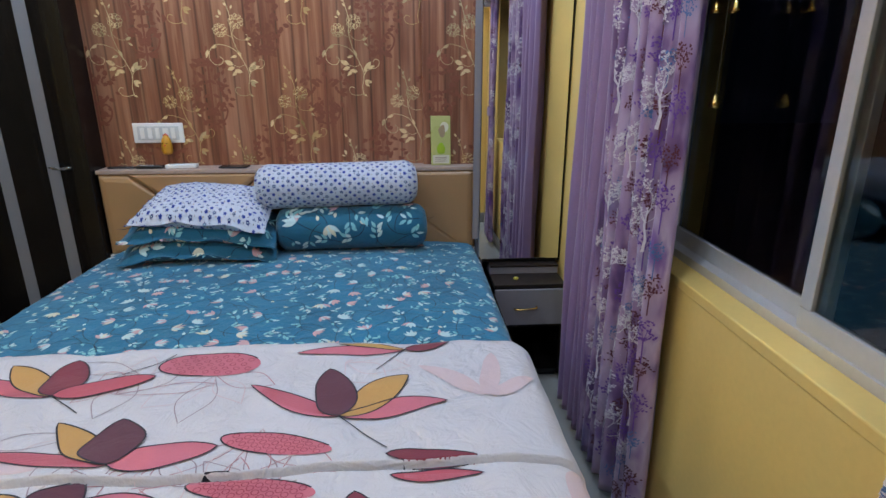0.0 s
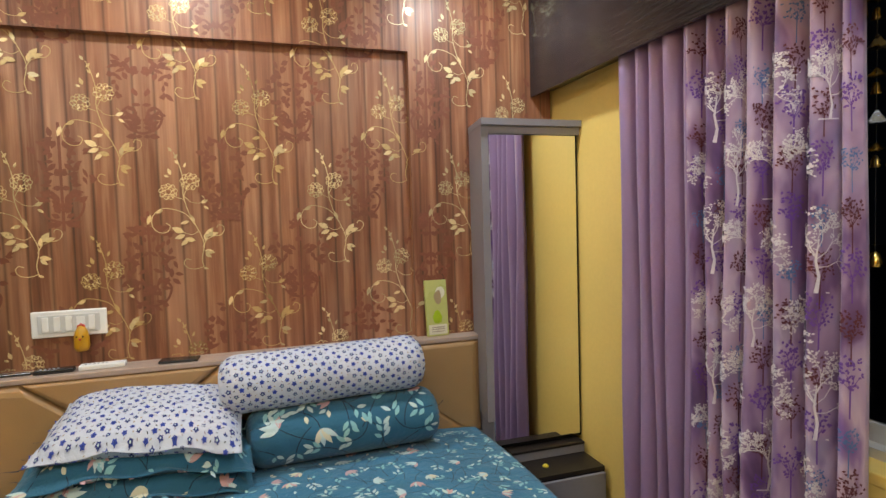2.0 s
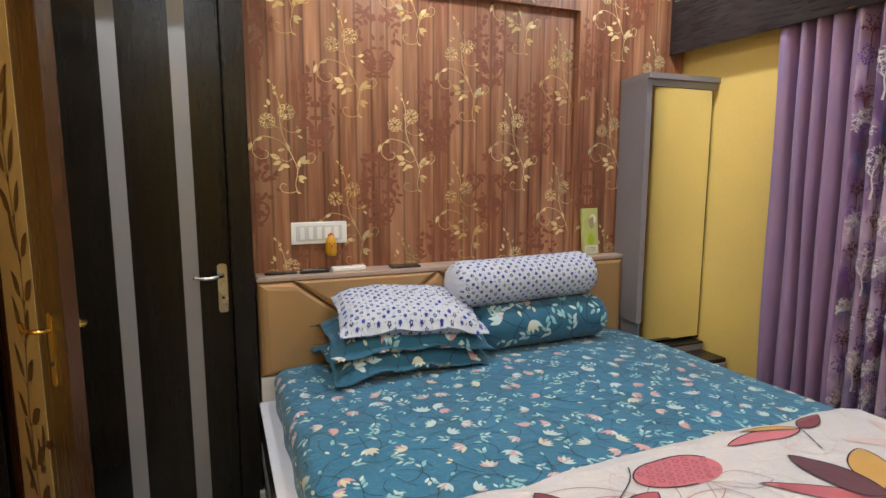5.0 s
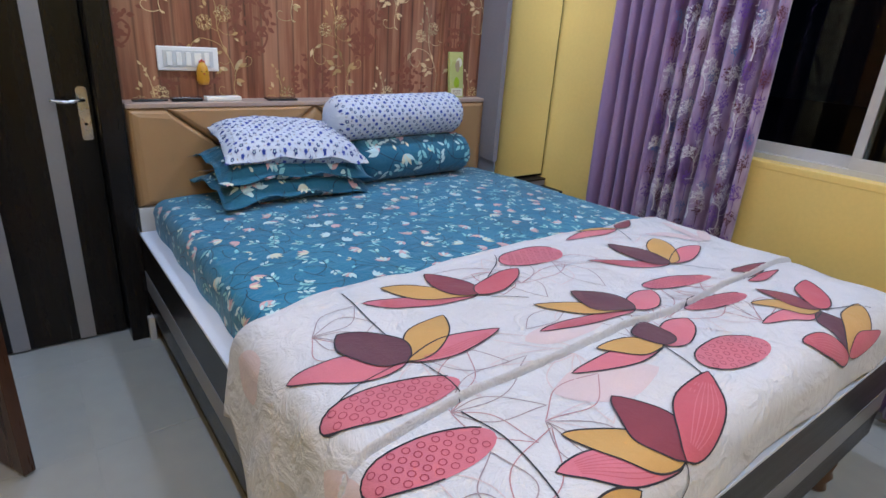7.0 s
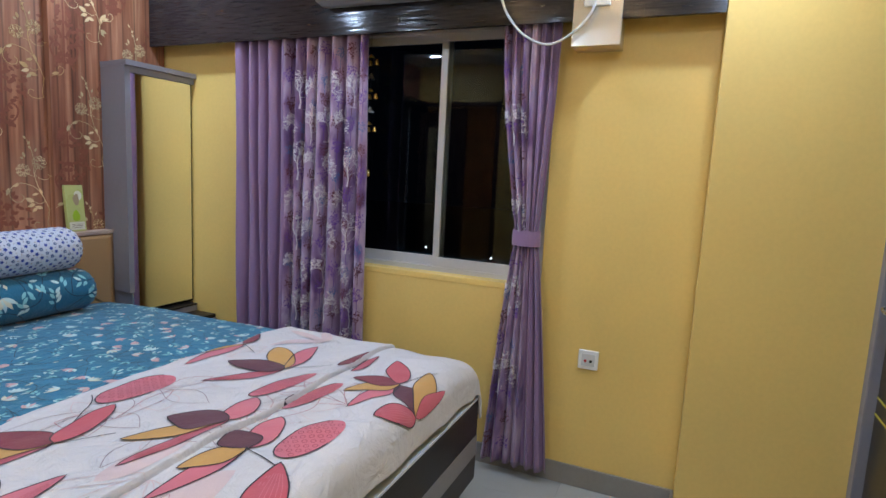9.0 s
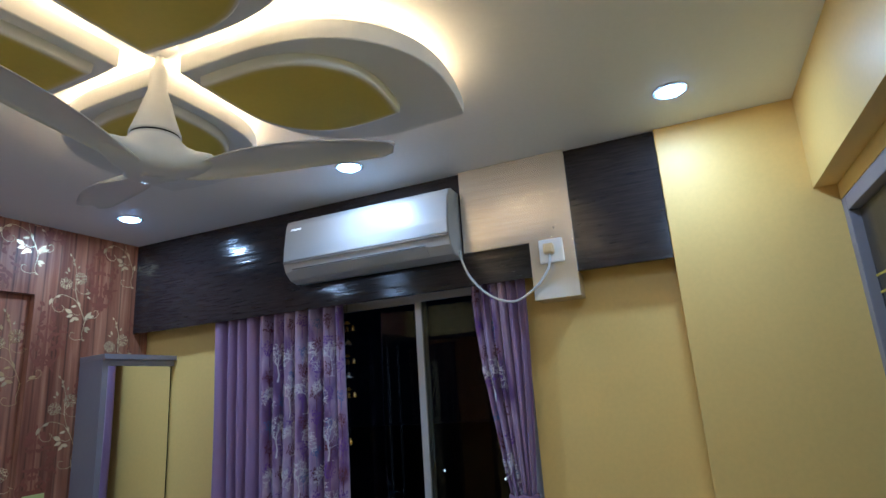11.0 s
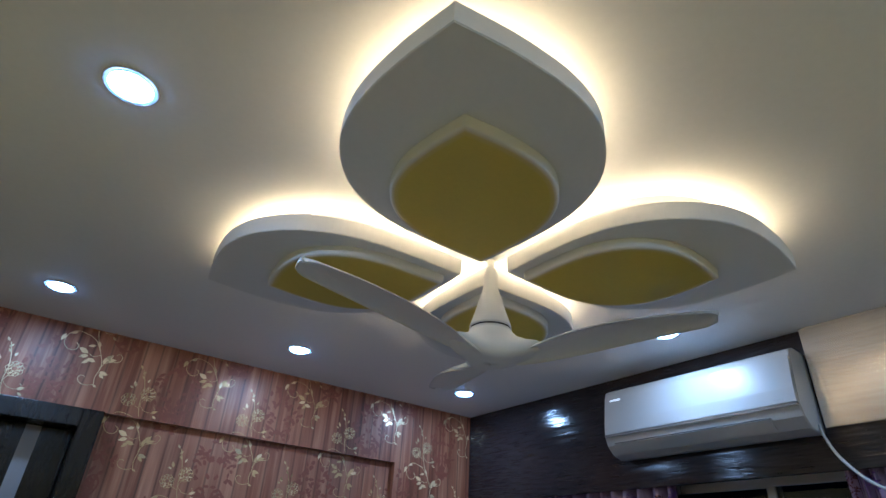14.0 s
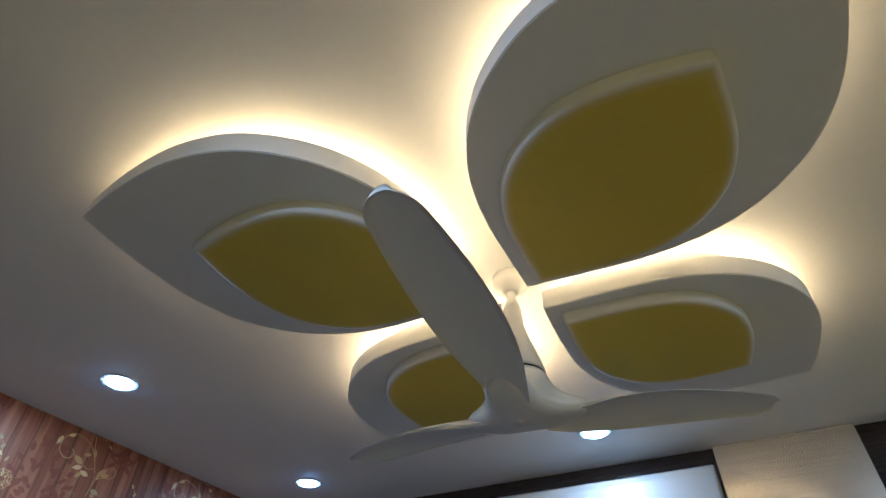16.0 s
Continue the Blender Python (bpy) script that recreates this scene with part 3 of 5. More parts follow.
def door_dark():
    fr = structure(new("door_3"), "dark brown door with two thin yellow lines, in a grey frame")
    bm = box((0.69, -0.60, 0), (0.744, -0.525, 2.21), 0.003)
    box((-0.30, -0.60, 0), (-0.246, -0.525, 2.21), 0.003, bm=bm)
    box((-0.246, -0.60, 2.156), (0.69, -0.525, 2.21), 0.003, bm=bm)
    part("door_frame", bm, M["greyframe"], fr)
    part("leaf", box((-0.244, -0.595, 0.008), (0.688, -0.558, 2.154), 0.002), M["doordark"], fr)
    for z in (1.912, 1.855, 0.72, 0.66):
        part("inlay_line", box((-0.20, -0.5585, z), (0.687, -0.5565, z + 0.008)), M["lime"], fr, "thin yellow line")
    lever_handle(fr, (0.62, -0.558, 1.0), (0, 1), (-1, 0), M["chrome"])
    structure(part("recess_head", box((-0.30, -0.60, 2.211), (0.7445, -0.525, 2.269)), M["yellow"]), "plaster over the door frame")


door_dark()


# ---- pelmet, trunking, air conditioner ----
PX = 0.757


def pelmet():
    p = thing("pelmet", "glossy dark rippled wood pelmet above the curtains", "pelmet")
    part("front_board", box((PX, 0.062, 2.09), (PX + 0.018, NORTH - 0.001, CEIL - 0.001), 0.002), M["pelmet"], p)
    part("back_rail", box((0.835, 0.072, 2.12), (0.865, 3.12, 2.16)), M["wenge"], p)


pelmet()


def trunking():
    t = thing("steel_trunking", "pale metal sheet box covering pipes beside the air conditioner", "duct cover")
    poly = [(0.440, 1.984), (0.636, 1.984), (0.636, 2.24), (0.945, 2.24), (0.945, CEIL - 0.001), (0.440, CEIL - 0.001)]
    part("cover", prism(poly, 0.733, 0.7555, 0.002, axis="x"), M["steel"], t)
    part("lower_box", box((0.7562, 0.442, 1.984), (0.868, 0.634, 2.088), 0.002), M["steel"], t)
    for y, z in ((0.90, 2.47), (0.52, 2.29), (0.49, 2.52)):
        part("screw", lathe([(0.005, 0), (0.004, -0.002)], (0.7325, y, z), "x", 10), M["chrome"], t)
    s = thing("ac_socket", "white plug socket with a plug, on the metal cover", "socket")
    part("plate", box((0.721, 0.488, 2.136), (0.7325, 0.592, 2.241), 0.004), M["switchwhite"], s)
    part("plug", box((0.685, 0.523, 2.171), (0.7208, 0.568, 2.216), 0.008), M["goldpale"], s)
    pts = smooth_line([(0.70, 0.543, 2.171), (0.695, 0.555, 2.105), (0.69, 0.62, 2.03), (0.69, 0.72, 1.985), (0.695, 0.83, 2.03), (0.70, 0.91, 2.12), (0.705, 0.945, 2.20), (0.71, 0.955, 2.25)], 8)
    c = part("ac_cable", tube(pts, 0.0055, 8), M["whitegloss"], smooth=True)
    tagged(c, "white power cable hanging from the air conditioner to its plug", "cable")


trunking()


def air_conditioner():
    a = thing("air_conditioner", "white wall-mounted split air conditioner over the window", "air conditioner")
    y0, y1 = 0.957, 1.872
    prof = [(0.755, 2.22), (0.755, 2.54), (0.665, 2.545), (0.632, 2.530), (0.620, 2.50), (0.600, 2.37), (0.597, 2.31), (0.612, 2.265), (0.65, 2.228), (0.70, 2.215)]
    prof = [(x, z) for x, z in prof]
    part("body", prism(prof, y0, y1, 0.004, axis="y"), M["acwhitedim"], a, smooth=False)
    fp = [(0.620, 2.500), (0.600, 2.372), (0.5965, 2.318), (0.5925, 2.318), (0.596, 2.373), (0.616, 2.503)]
    part("front_panel", prism(fp, y0 + 0.006, y1 - 0.006, 0.001, axis="y"), M["acwhitedim"], a, "glossy white front panel")
    part("grey_line", box((0.5935, y0 + 0.004, 2.304), (0.60, y1 - 0.004, 2.316)), M["acgrey"], a, "thin brown-grey line")
    part("louvre", prism([(0.607, 2.272), (0.640, 2.236), (0.637, 2.232), (0.602, 2.270)], y0 + 0.12, y1 - 0.05, 0.0, axis="y"), M["acwhitedim"], a)
    part("flap_gap", prism([(0.6055, 2.276), (0.6085, 2.270), (0.6055, 2.2735)], y0 + 0.12, y1 - 0.05, axis="y"), M["seam"], a)
    part("logo_bar", box((0.5935, y1 - 0.09, 2.326), (0.5965, y1 - 0.035, 2.333)), M["acgrey"], a)
    part("badge", box((0.5935, y0 + 0.04, 2.326), (0.5965, y0 + 0.09, 2.334)), M["acgrey"], a)
    part("display", box((0.611, y1 - 0.10, 2.478), (0.618, y1 - 0.04, 2.483)), M["far"], a)


air_conditioner()


# ---- wallpaper print ----
def wallpaper_print():
    YF, YR = NORTH - 0.0003, 3.178 - 0.0003

    def on_wall(u, v):
        y = YR if (DR + 0.085 < u < RX and v < RZ) else YF
        return (u, y, v)
    sets = {}
    U = 0.00119

    def clip_ok(pts):
        inside = [(DR + 0.09 < x < RX and z < RZ) for x, z in pts]
        if any(z > CEIL - 0.004 for x, z in pts) or any(x > 0.755 for x, z in pts) or any(x < WEST + 0.01 for x, z in pts):
            return False
        if any((x < DR + 0.09 and z < DT + 0.085) for x, z in pts):
            return False
        if any(z < HZ + 0.004 for x, z in pts):
            return False
        return all(inside) or not any(inside)
    front = Prints(lambda u, v: on_wall(u, v), 0.0005)
    front.turns = 61
    front.put = lambda u, v, lift: (u, on_wall(u, v)[1] - lift, v)
    rnd = random.Random(3)

    def fill(c, poly, layer=0):
        if clip_ok(poly):
            front.fill(c, poly, layer + (0 if c == "damask" else 2), 1)

    def line(c, pts, w, layer=1, taper=False):
        run = []
        for p in pts + [None]:
            if p is not None and clip_ok([p]) and (not run or clip_ok([run[-1], p])):
                run.append(p)
            else:
                if len(run) > 1:
                    front.line(c, run, w, layer + (0 if c == "damask" else 2), taper=taper)
                run = [p] if p is not None and clip_ok([p]) else []

    def sprig(cx, cz):
        def T(pts):
            return [(cx + (x - 130) * U, cz - (y - 240) * U) for x, y in pts]
        g = "gold" if rnd.random() < 0.6 else "goldpale"
        for pts, w in (([(97, 60), (112, 100), (122, 150), (120, 200), (135, 260), (158, 310), (176, 360), (168, 410), (172, 436)], 5.5),
                       ([(152, 300), (125, 262), (85, 245), (50, 244), (26, 268), (24, 300), (44, 320), (68, 318), (76, 300), (64, 290)], 5),
                       ([(172, 372), (186, 348), (206, 338), (228, 334), (240, 320), (238, 305), (224, 300), (218, 310)], 4.5),
                       ([(174, 436), (150, 444), (124, 440), (112, 424), (120, 410), (134, 414)], 5),
                       ([(120, 200), (142, 222), (170, 226), (184, 214), (176, 202)], 3.5),
                       ([(122, 215), (98, 205), (84, 196)], 3.5),
                       ([(122, 200), (132, 180), (142, 165)], 4),
                       ([(160, 320), (140, 330), (118, 322)], 3.5)):
            line(g, T(smooth_line(pts, 5)), 0.46 * w * U, 1)
        for (x, y, ang, ln, w) in ((20, 262, 4.4, 34, 14), (58, 246, 3.6, 26, 12), (116, 322, 2.7, 40, 20), (120, 330, 3.5, 34, 16), (128, 345, 3.9, 30, 14), (150, 350, 2.9, 34, 16),
                                   (182, 340, 0.9, 40, 20), (190, 336, 0.3, 34, 14), (180, 352, 1.4, 30, 14), (176, 385, -0.2, 34, 16), (178, 392, -0.7, 26, 12), (150, 290, 2.0, 30, 12),
                                   (134, 286, 3.4, 28, 12), (172, 226, 0.4, 26, 12), (180, 236, -0.6, 20, 9), (92, 58, 2.2, 18, 9), (98, 80, 0.9, 18, 9), (112, 98, 2.4, 18, 9), (86, 134, 1.9, 24, 12),
                                   (80, 140, 2.8, 16, 8), (126, 110, 1.2, 18, 8), (170, 440, -0.4, 18, 8)):
            fill("goldpale" if rnd.random() < 0.35 else g, leaf_poly(cx + (x - 130) * U, cz - (y - 240) * U, ang, ln * U, w * U, 4), 2)
        for fx, fy, r in ((142, 155, 30), (76, 188, 28)):
            ccx, ccz = cx + (fx - 130) * U, cz - (fy - 240) * U
            for ring, (rad, lobes) in enumerate(((0.98, 9), (0.66, 7), (0.36, 5))):
                ph = rnd.uniform(0, 6)
                pts = []
                for k in range(0, lobes * 5 + 1):
                    a = 2 * math.pi * k / (lobes * 5)
                    q = r * rad * (0.82 + 0.20 * abs(math.sin(lobes * a / 2 + ph))) * U
                    pts.append((ccx + q * math.cos(a), ccz + q * 0.95 * math.sin(a)))
                line(g, pts, 2.0 * U, 2 + ring)
                for k in range(lobes):
                    a = 2 * math.pi * (k + 0.5) / lobes + ph
                    fill("goldpale" if (k + ring) % 3 else g, leaf_poly(ccx + 0.62 * rad * r * U * math.cos(a), ccz + 0.62 * rad * r * U * math.sin(a), a, r * 0.34 * U, r * 0.16 * U, 4), 2 + ring)

    def damask(cx, cz):
        for k in range(46):
            t = rnd.random()
            z = cz + 0.16 - 0.34 * t
            half = 0.105 * (math.sin(math.pi * min(1, t * 1.15)) ** 0.7 if t < 0.86 else 0.35)
            x = rnd.uniform(0.0, 1.0) * half
            ang, ln, w = rnd.uniform(-1.2, 1.6), rnd.uniform(0.022, 0.042), rnd.uniform(0.012, 0.022)
            for s in (1, -1):
                a = ang if s > 0 else math.pi - ang
                fill("damask", leaf_poly(cx + s * x, z, a, ln, w, 4), 0)
        for s in (1, -1):
            line("damask", [(cx + s * a, cz + b) for a, b in smooth_line([(0.0, -0.17), (0.05, -0.15), (0.07, -0.10), (0.045, -0.07), (0.02, -0.09), (0.03, -0.11)], 4)], 0.009, 0)
        line("damask", [(cx, cz + 0.2), (cx, cz - 0.2)], 0.010, 0)
    DX, DZ = 0.56, 0.333
    for r in range(-3, 4):
        for c in range(-4, 5):
            x = -0.99 + c * DX + (0.5 * DX if r % 2 else 0)
            z = 2.05 + r * DZ
            sprig(x - 0.014, z - 0.101)
            damask(x + 0.125, z + 0.02)
    wall = bpy.data.objects["wall_north"]
    front.make(wall, "flower_print")


wallpaper_print()


# ---- ceiling flower, lamps, fan ----
FC = (-0.70, 1.25)
PETAL = [(0, 0), (0.10, 0.105), (0.20, 0.200), (0.30, 0.265), (0.40, 0.297), (0.50, 0.300), (0.60, 0.276), (0.70, 0.214), (0.80, 0.112), (0.885, 0)]


def petal_outline(scale=1.0, shift=0.0, grow=0.0, per=5):
    up = smooth_line(PETAL, per)
    pts = [(shift + x * scale, y * scale) for x, y in up] + [(shift + x * scale, -y * scale) for x, y in up[-2:0:-1]]
    if grow:
        cx = shift + 0.44 * scale
        pts = [(cx + (x - cx) * (1 + grow / (0.44 * scale)), y * (1 + grow / (0.30 * scale))) for x, y in pts]
    return pts


def ceiling_petal():
    e = thing("ceiling_petal", "white gypsum petal with mustard centre, lit warm from behind", "ceiling decoration", "petals of the ceiling flower")
    part("slab", prism(petal_outline(), 2.515, 2.571, 0.002), M["slab"], e)
    part("core", prism(petal_outline(0.75, 0.105), 2.571, CEIL - 0.0005), M["slab"], e)
    # a shallow swelling, sprayed mustard with a soft edge
    V, F, paint = [], [], []
    outline = petal_outline(0.68, 0.052, per=6)
    cx = 0.052 + 0.44 * 0.68
    levels = ((1.0, 2.5147, 0.0), (0.995, 2.4915, 0.0), (0.985, 2.4870, 0.0), (0.965, 2.4850, 0.25), (0.93, 2.4842, 0.85), (0.88, 2.4840, 1.0), (0.6, 2.4840, 1.0), (0.3, 2.4840, 1.0))
    n = len(outline)
    for f, z, w in levels:
        V += [(cx + (x - cx) * f, y * f, z) for x, y in outline]
        paint += [w] * n
    V.append((cx, 0, 2.4840))
    paint.append(1.0)
    for k in range(len(levels) - 1):
        F += [(k * n + i, k * n + (i + 1) % n, (k + 1) * n + (i + 1) % n, (k + 1) * n + i) for i in range(n)]
    k = (len(levels) - 1) * n
    F += [(k + i, k + (i + 1) % n, len(V) - 1) for i in range(n)]
    mesh = bpy.data.meshes.new("yellow_centre")
    mesh.from_pydata(V, [], F)
    mesh.update()
    mesh.attributes.new("paint", "FLOAT", "POINT").data.foreach_set("value", paint)
    obj("yellow_centre", mesh, M["pad"], e, "mustard centre sprayed on white gypsum with a soft edge", smooth=True)
    ring = petal_outline(0.75, 0.105, 0.012)
    tb = tube([(x, y, 2.583) for x, y in ring + [ring[0]]], 0.006, 6)
    part("led_strip", tb, M["led"], e, "glowing warm light strip")
    return e


base = ceiling_petal()
for k, (x, y, a, length) in enumerate([(-0.649, 1.303, 45, 0.98), (-0.750, 1.306, 132, 1.05), (-0.750, 1.199, 227, 1.0), (-0.650, 1.194, 316.8, 0.976)]):
    m = pose(x, y, 0, 0, 0, a) @ Matrix.Diagonal((length, 0.95 if k == 3 else 1.02 if k == 2 else 1, 1, 1))
    if k == 1:      # this petal hangs a little higher at its tip
        m = pose(x, y, 0, 0, 0, a) @ Matrix.Translation((0, 0, 2.52)) @ Matrix.Rotation(radians(-2.2), 4, "Y") @ Matrix.Translation((0, 0, -2.52)) @ Matrix.Diagonal((length, 1, 1, 1))
    if k == 0:
        base.matrix_basis = m
    else:
        copy_thing(base, m)


def downlight():
    e = thing("ceiling_downlight", "round recessed downlight, bright cool white", "ceiling light", "downlights in the ceiling")
    bm = lathe([(0.052, 0.0), (0.060, -0.003), (0.064, -0.001), (0.064, 0.0)], (0, 0, CEIL - 0.0004), "z", 32)
    part("rim", bm, M["whitegloss"], e)
    part("diffuser", lathe([(0.002, -0.0135), (0.025, -0.0125), (0.042, -0.009), (0.050, -0.004), (0.050, -0.0032)], (0, 0, CEIL), "z", 32), M["lampface"], e)
    return e


base = downlight()
for k, (x, y) in enumerate(LAMPS):
    m = pose(x, y, 0)
    if k == 0:
        base.matrix_basis = m
    else:
        copy_thing(base, m)


def ceiling_fan():
    e = thing("ceiling_fan", "white three-bladed ceiling fan with a slim cone body, at rest", "ceiling fan", at=(-0.65, 1.275, 0))
    part("canopy", lathe([(0.045, CEIL - 0.001), (0.045, CEIL - 0.03), (0.016, CEIL - 0.05)], (0, 0, 0)), M["fan"], e, smooth=True)
    part("rod", lathe([(0.012, CEIL - 0.04), (0.012, 2.50)], (0, 0, 0), n=16), M["fan"], e, smooth=True)
    part("cone", lathe([(0.016, 2.56), (0.022, 2.54), (0.025, 2.50), (0.025, 2.485), (0.032, 2.462), (0.050, 2.40), (0.064, 2.358), (0.065, 2.350)], (0, 0, 0), n=40), M["fan"], e, smooth=True)
    part("dark_ring", lathe([(0.062, 2.351), (0.062, 2.343)], (0, 0, 0), n=40), M["black"], e)
    blades = (181, -55, 67)
    V, F, n = [], [], 72
    rows = ((0.064, 2.344, 0.0), (0.070, 2.332, 0.0), (0.074, 2.314, 0.15), (0.076, 2.296, 0.5), (0.078, 2.282, 0.85), (0.078, 2.270, 1.0), (0.075, 2.256, 1.0), (0.068, 2.246, 0.95), (0.052, 2.240, 0.7), (0.025, 2.237, 0.3), (0.002, 2.236, 0.0))
    for rad, z, w in rows:
        for k in range(n):
            a = 2 * math.pi * k / n
            lobe = sum(max(0.0, math.cos(a - radians(q))) ** 9 for q in blades)
            rr = rad * (1 + 1.05 * w * lobe)
            V.append((rr * math.cos(a), rr * math.sin(a), z + 0.020 * w * lobe * rr / 0.15))
    for i in range(len(rows) - 1):
        F += [(i * n + k, i * n + (k + 1) % n, (i + 1) * n + (k + 1) % n, (i + 1) * n + k) for k in range(n)]
    F += [tuple(range(n)), tuple(range(len(V) - n, len(V)))[::-1]]
    mesh = bpy.data.meshes.new("hub")
    mesh.from_pydata(V, [], F)
    mesh.update()
    obj("hub", mesh, M["fan"], e, smooth=True)
    for a in blades:
        st = [(0.070, 0.030, 2.262), (0.11, 0.042, 2.268), (0.15, 0.052, 2.276), (0.20, 0.064, 2.288), (0.27, 0.074, 2.302), (0.36, 0.076, 2.317), (0.47, 0.069, 2.330), (0.56, 0.058, 2.338), (0.615, 0.047, 2.342), (0.643, 0.022, 2.344)]
        st = smooth_line(st, 3)
        nu, nv = len(st), 9
        V, F = [], []
        for side in (0, 1):
            for r, w, z in st:
                tw = 0.34 - 0.30 * (r / 0.65)
                for j in range(nv):
                    s = -1 + 2 * j / (nv - 1)
                    th = 0.011 * (1 - s * s) * (1.6 - r) + 0.0012
                    V.append((r, s * w + 0.012, z - s * w * tw * 0.62 + (th if side else -0.25 * th) - 0.012 * s * s))
        for side in (0, 1):
            o = side * nu * nv
            for i in range(nu - 1):
                for j in range(nv - 1):
                    q = (o + i * nv + j, o + i * nv + j + 1, o + (i + 1) * nv + j + 1, o + (i + 1) * nv + j)
                    F.append(q if side else q[::-1])
        o = nu * nv
        for i in range(nu - 1):
            F.append((i * nv, (i + 1) * nv, o + (i + 1) * nv, o + i * nv))
            F.append((i * nv + nv - 1, o + i * nv + nv - 1, o + (i + 1) * nv + nv - 1, (i + 1) * nv + nv - 1))
        for j in range(nv - 1):
            i = (nu - 1) * nv
            F.append((i + j, i + j + 1, o + i + j + 1, o + i + j))
            F.append((j, o + j, o + j + 1, j + 1))
        mesh = bpy.data.meshes.new("blade")
        mesh.from_pydata(V, [], F)
        mesh.update()
        b = obj("blade", mesh, M["fan"], e, smooth=True)
        b.rotation_euler = (0, 0, radians(a))


ceiling_fan()


# ---- mirror unit and bedside cabinet ----
def mirror_unit():
    e = thing("mirror_unit", "tall narrow mirror in a grey laminate frame", "mirror")
    part("side_panel", prism([(0.412, 2.902), (0.444, 2.902), (0.470, NORTH - 0.001), (0.448, NORTH - 0.001)], 0.69, 1.917, axis="z"), M["greyframe"], e)
    part("side_foot", box((0.4465, 2.9265, 0.52), (0.466, NORTH - 0.001, 0.689), 0.001), M["greyframe"], e)
    part("top_shelf", prism([(0.408, 2.886), (EAST - 0.002, 2.886), (EAST - 0.002, NORTH - 0.001), (0.446, NORTH - 0.001)], 1.9175, 1.944, axis="z"), M["greyframe"], e)
    part("under_strip", box((0.4465, 2.904, 1.884), (EAST - 0.003, 2.914, 1.917), 0.001), M["greyframe"], e)
    part("back_board", box((0.4675, 2.9265, 0.56), (EAST - 0.003, NORTH - 0.001, 1.917)), M["wenge"], e)
    part("mirror_glass", box((0.4495, 2.9200, 0.575), (EAST - 0.014, 2.9260, 1.884), 0.001), M["mirror"], e, "clear mirror glass")


mirror_unit()


def bedside_cabinet():
    e = thing("bedside_cabinet", "dark wood bedside cabinet with a pale drawer front, beside the bed", "bedside cabinet")
    x0, x1, y0, y1 = 0.500, 0.848, 2.722, NORTH - 0.002
    part("top", box((x0, y0 - 0.004, 0.492), (x1, y1, 0.510), 0.002), M["wengeh"], e)
    part("riser", box((x0, 2.872, 0.5105), (x1, 2.958, 0.545), 0.002), M["greyframe"], e)
    part("riser_top", box((x0, 2.868, 0.5455), (x1, 2.9585, 0.556), 0.002), M["wengeh"], e)
    part("side", box((x0, y0, 0.02), (x0 + 0.016, y1, 0.4915)), M["wenge"], e)
    part("side", box((x1 - 0.016, y0, 0.02), (x1, y1, 0.4915)), M["wenge"], e)
    part("back", box((x0 + 0.016, y1 - 0.012, 0.02), (x1 - 0.016, y1, 0.4915)), M["wenge"], e)
    part("bottom", box((x0 + 0.016, y0 + 0.004, 0.03), (x1 - 0.016, y1 - 0.012, 0.048)), M["wenge"], e)
    part("middle_shelf", box((x0 + 0.016, y0 + 0.004, 0.285), (x1 - 0.016, y1 - 0.012, 0.300)), M["wenge"], e)
    d = part("drawer_front", box((x0 + 0.004, y0 - 0.016, 0.305), (x1 - 0.004, y0 - 0.0005, 0.488), 0.002), M["greyframe"], e, "pale grey drawer front")
    hp = smooth_line([(0.60, y0 - 0.018, 0.392), (0.607, y0 - 0.036, 0.394), (0.65, y0 - 0.042, 0.397), (0.70, y0 - 0.036, 0.40), (0.707, y0 - 0.018, 0.402)], 5)
    part("handle", tube(hp, 0.0045, 8), M["brass"], d, "brass bow handle", smooth=True)
    part("foot", box((x0 + 0.02, y0 + 0.03, 0), (x1 - 0.02, y1 - 0.03, 0.0195)), M["black"], e)


bedside_cabinet()
c_ = part("small_yellow_cap", lathe([(0.012, 0), (0.013, 0.004), (0.008, 0.009), (0.002, 0.010)], (0.62, 2.80, 0.5103)), M["lime"], smooth=True)
tagged(c_, "tiny yellow cap lying on the bedside cabinet", "cap")


# ---- bed ----
BX0, BX1, BY0, BY1 = -1.435, 0.495, 0.862, 3.045
RT, RB = 0.485, 0.125


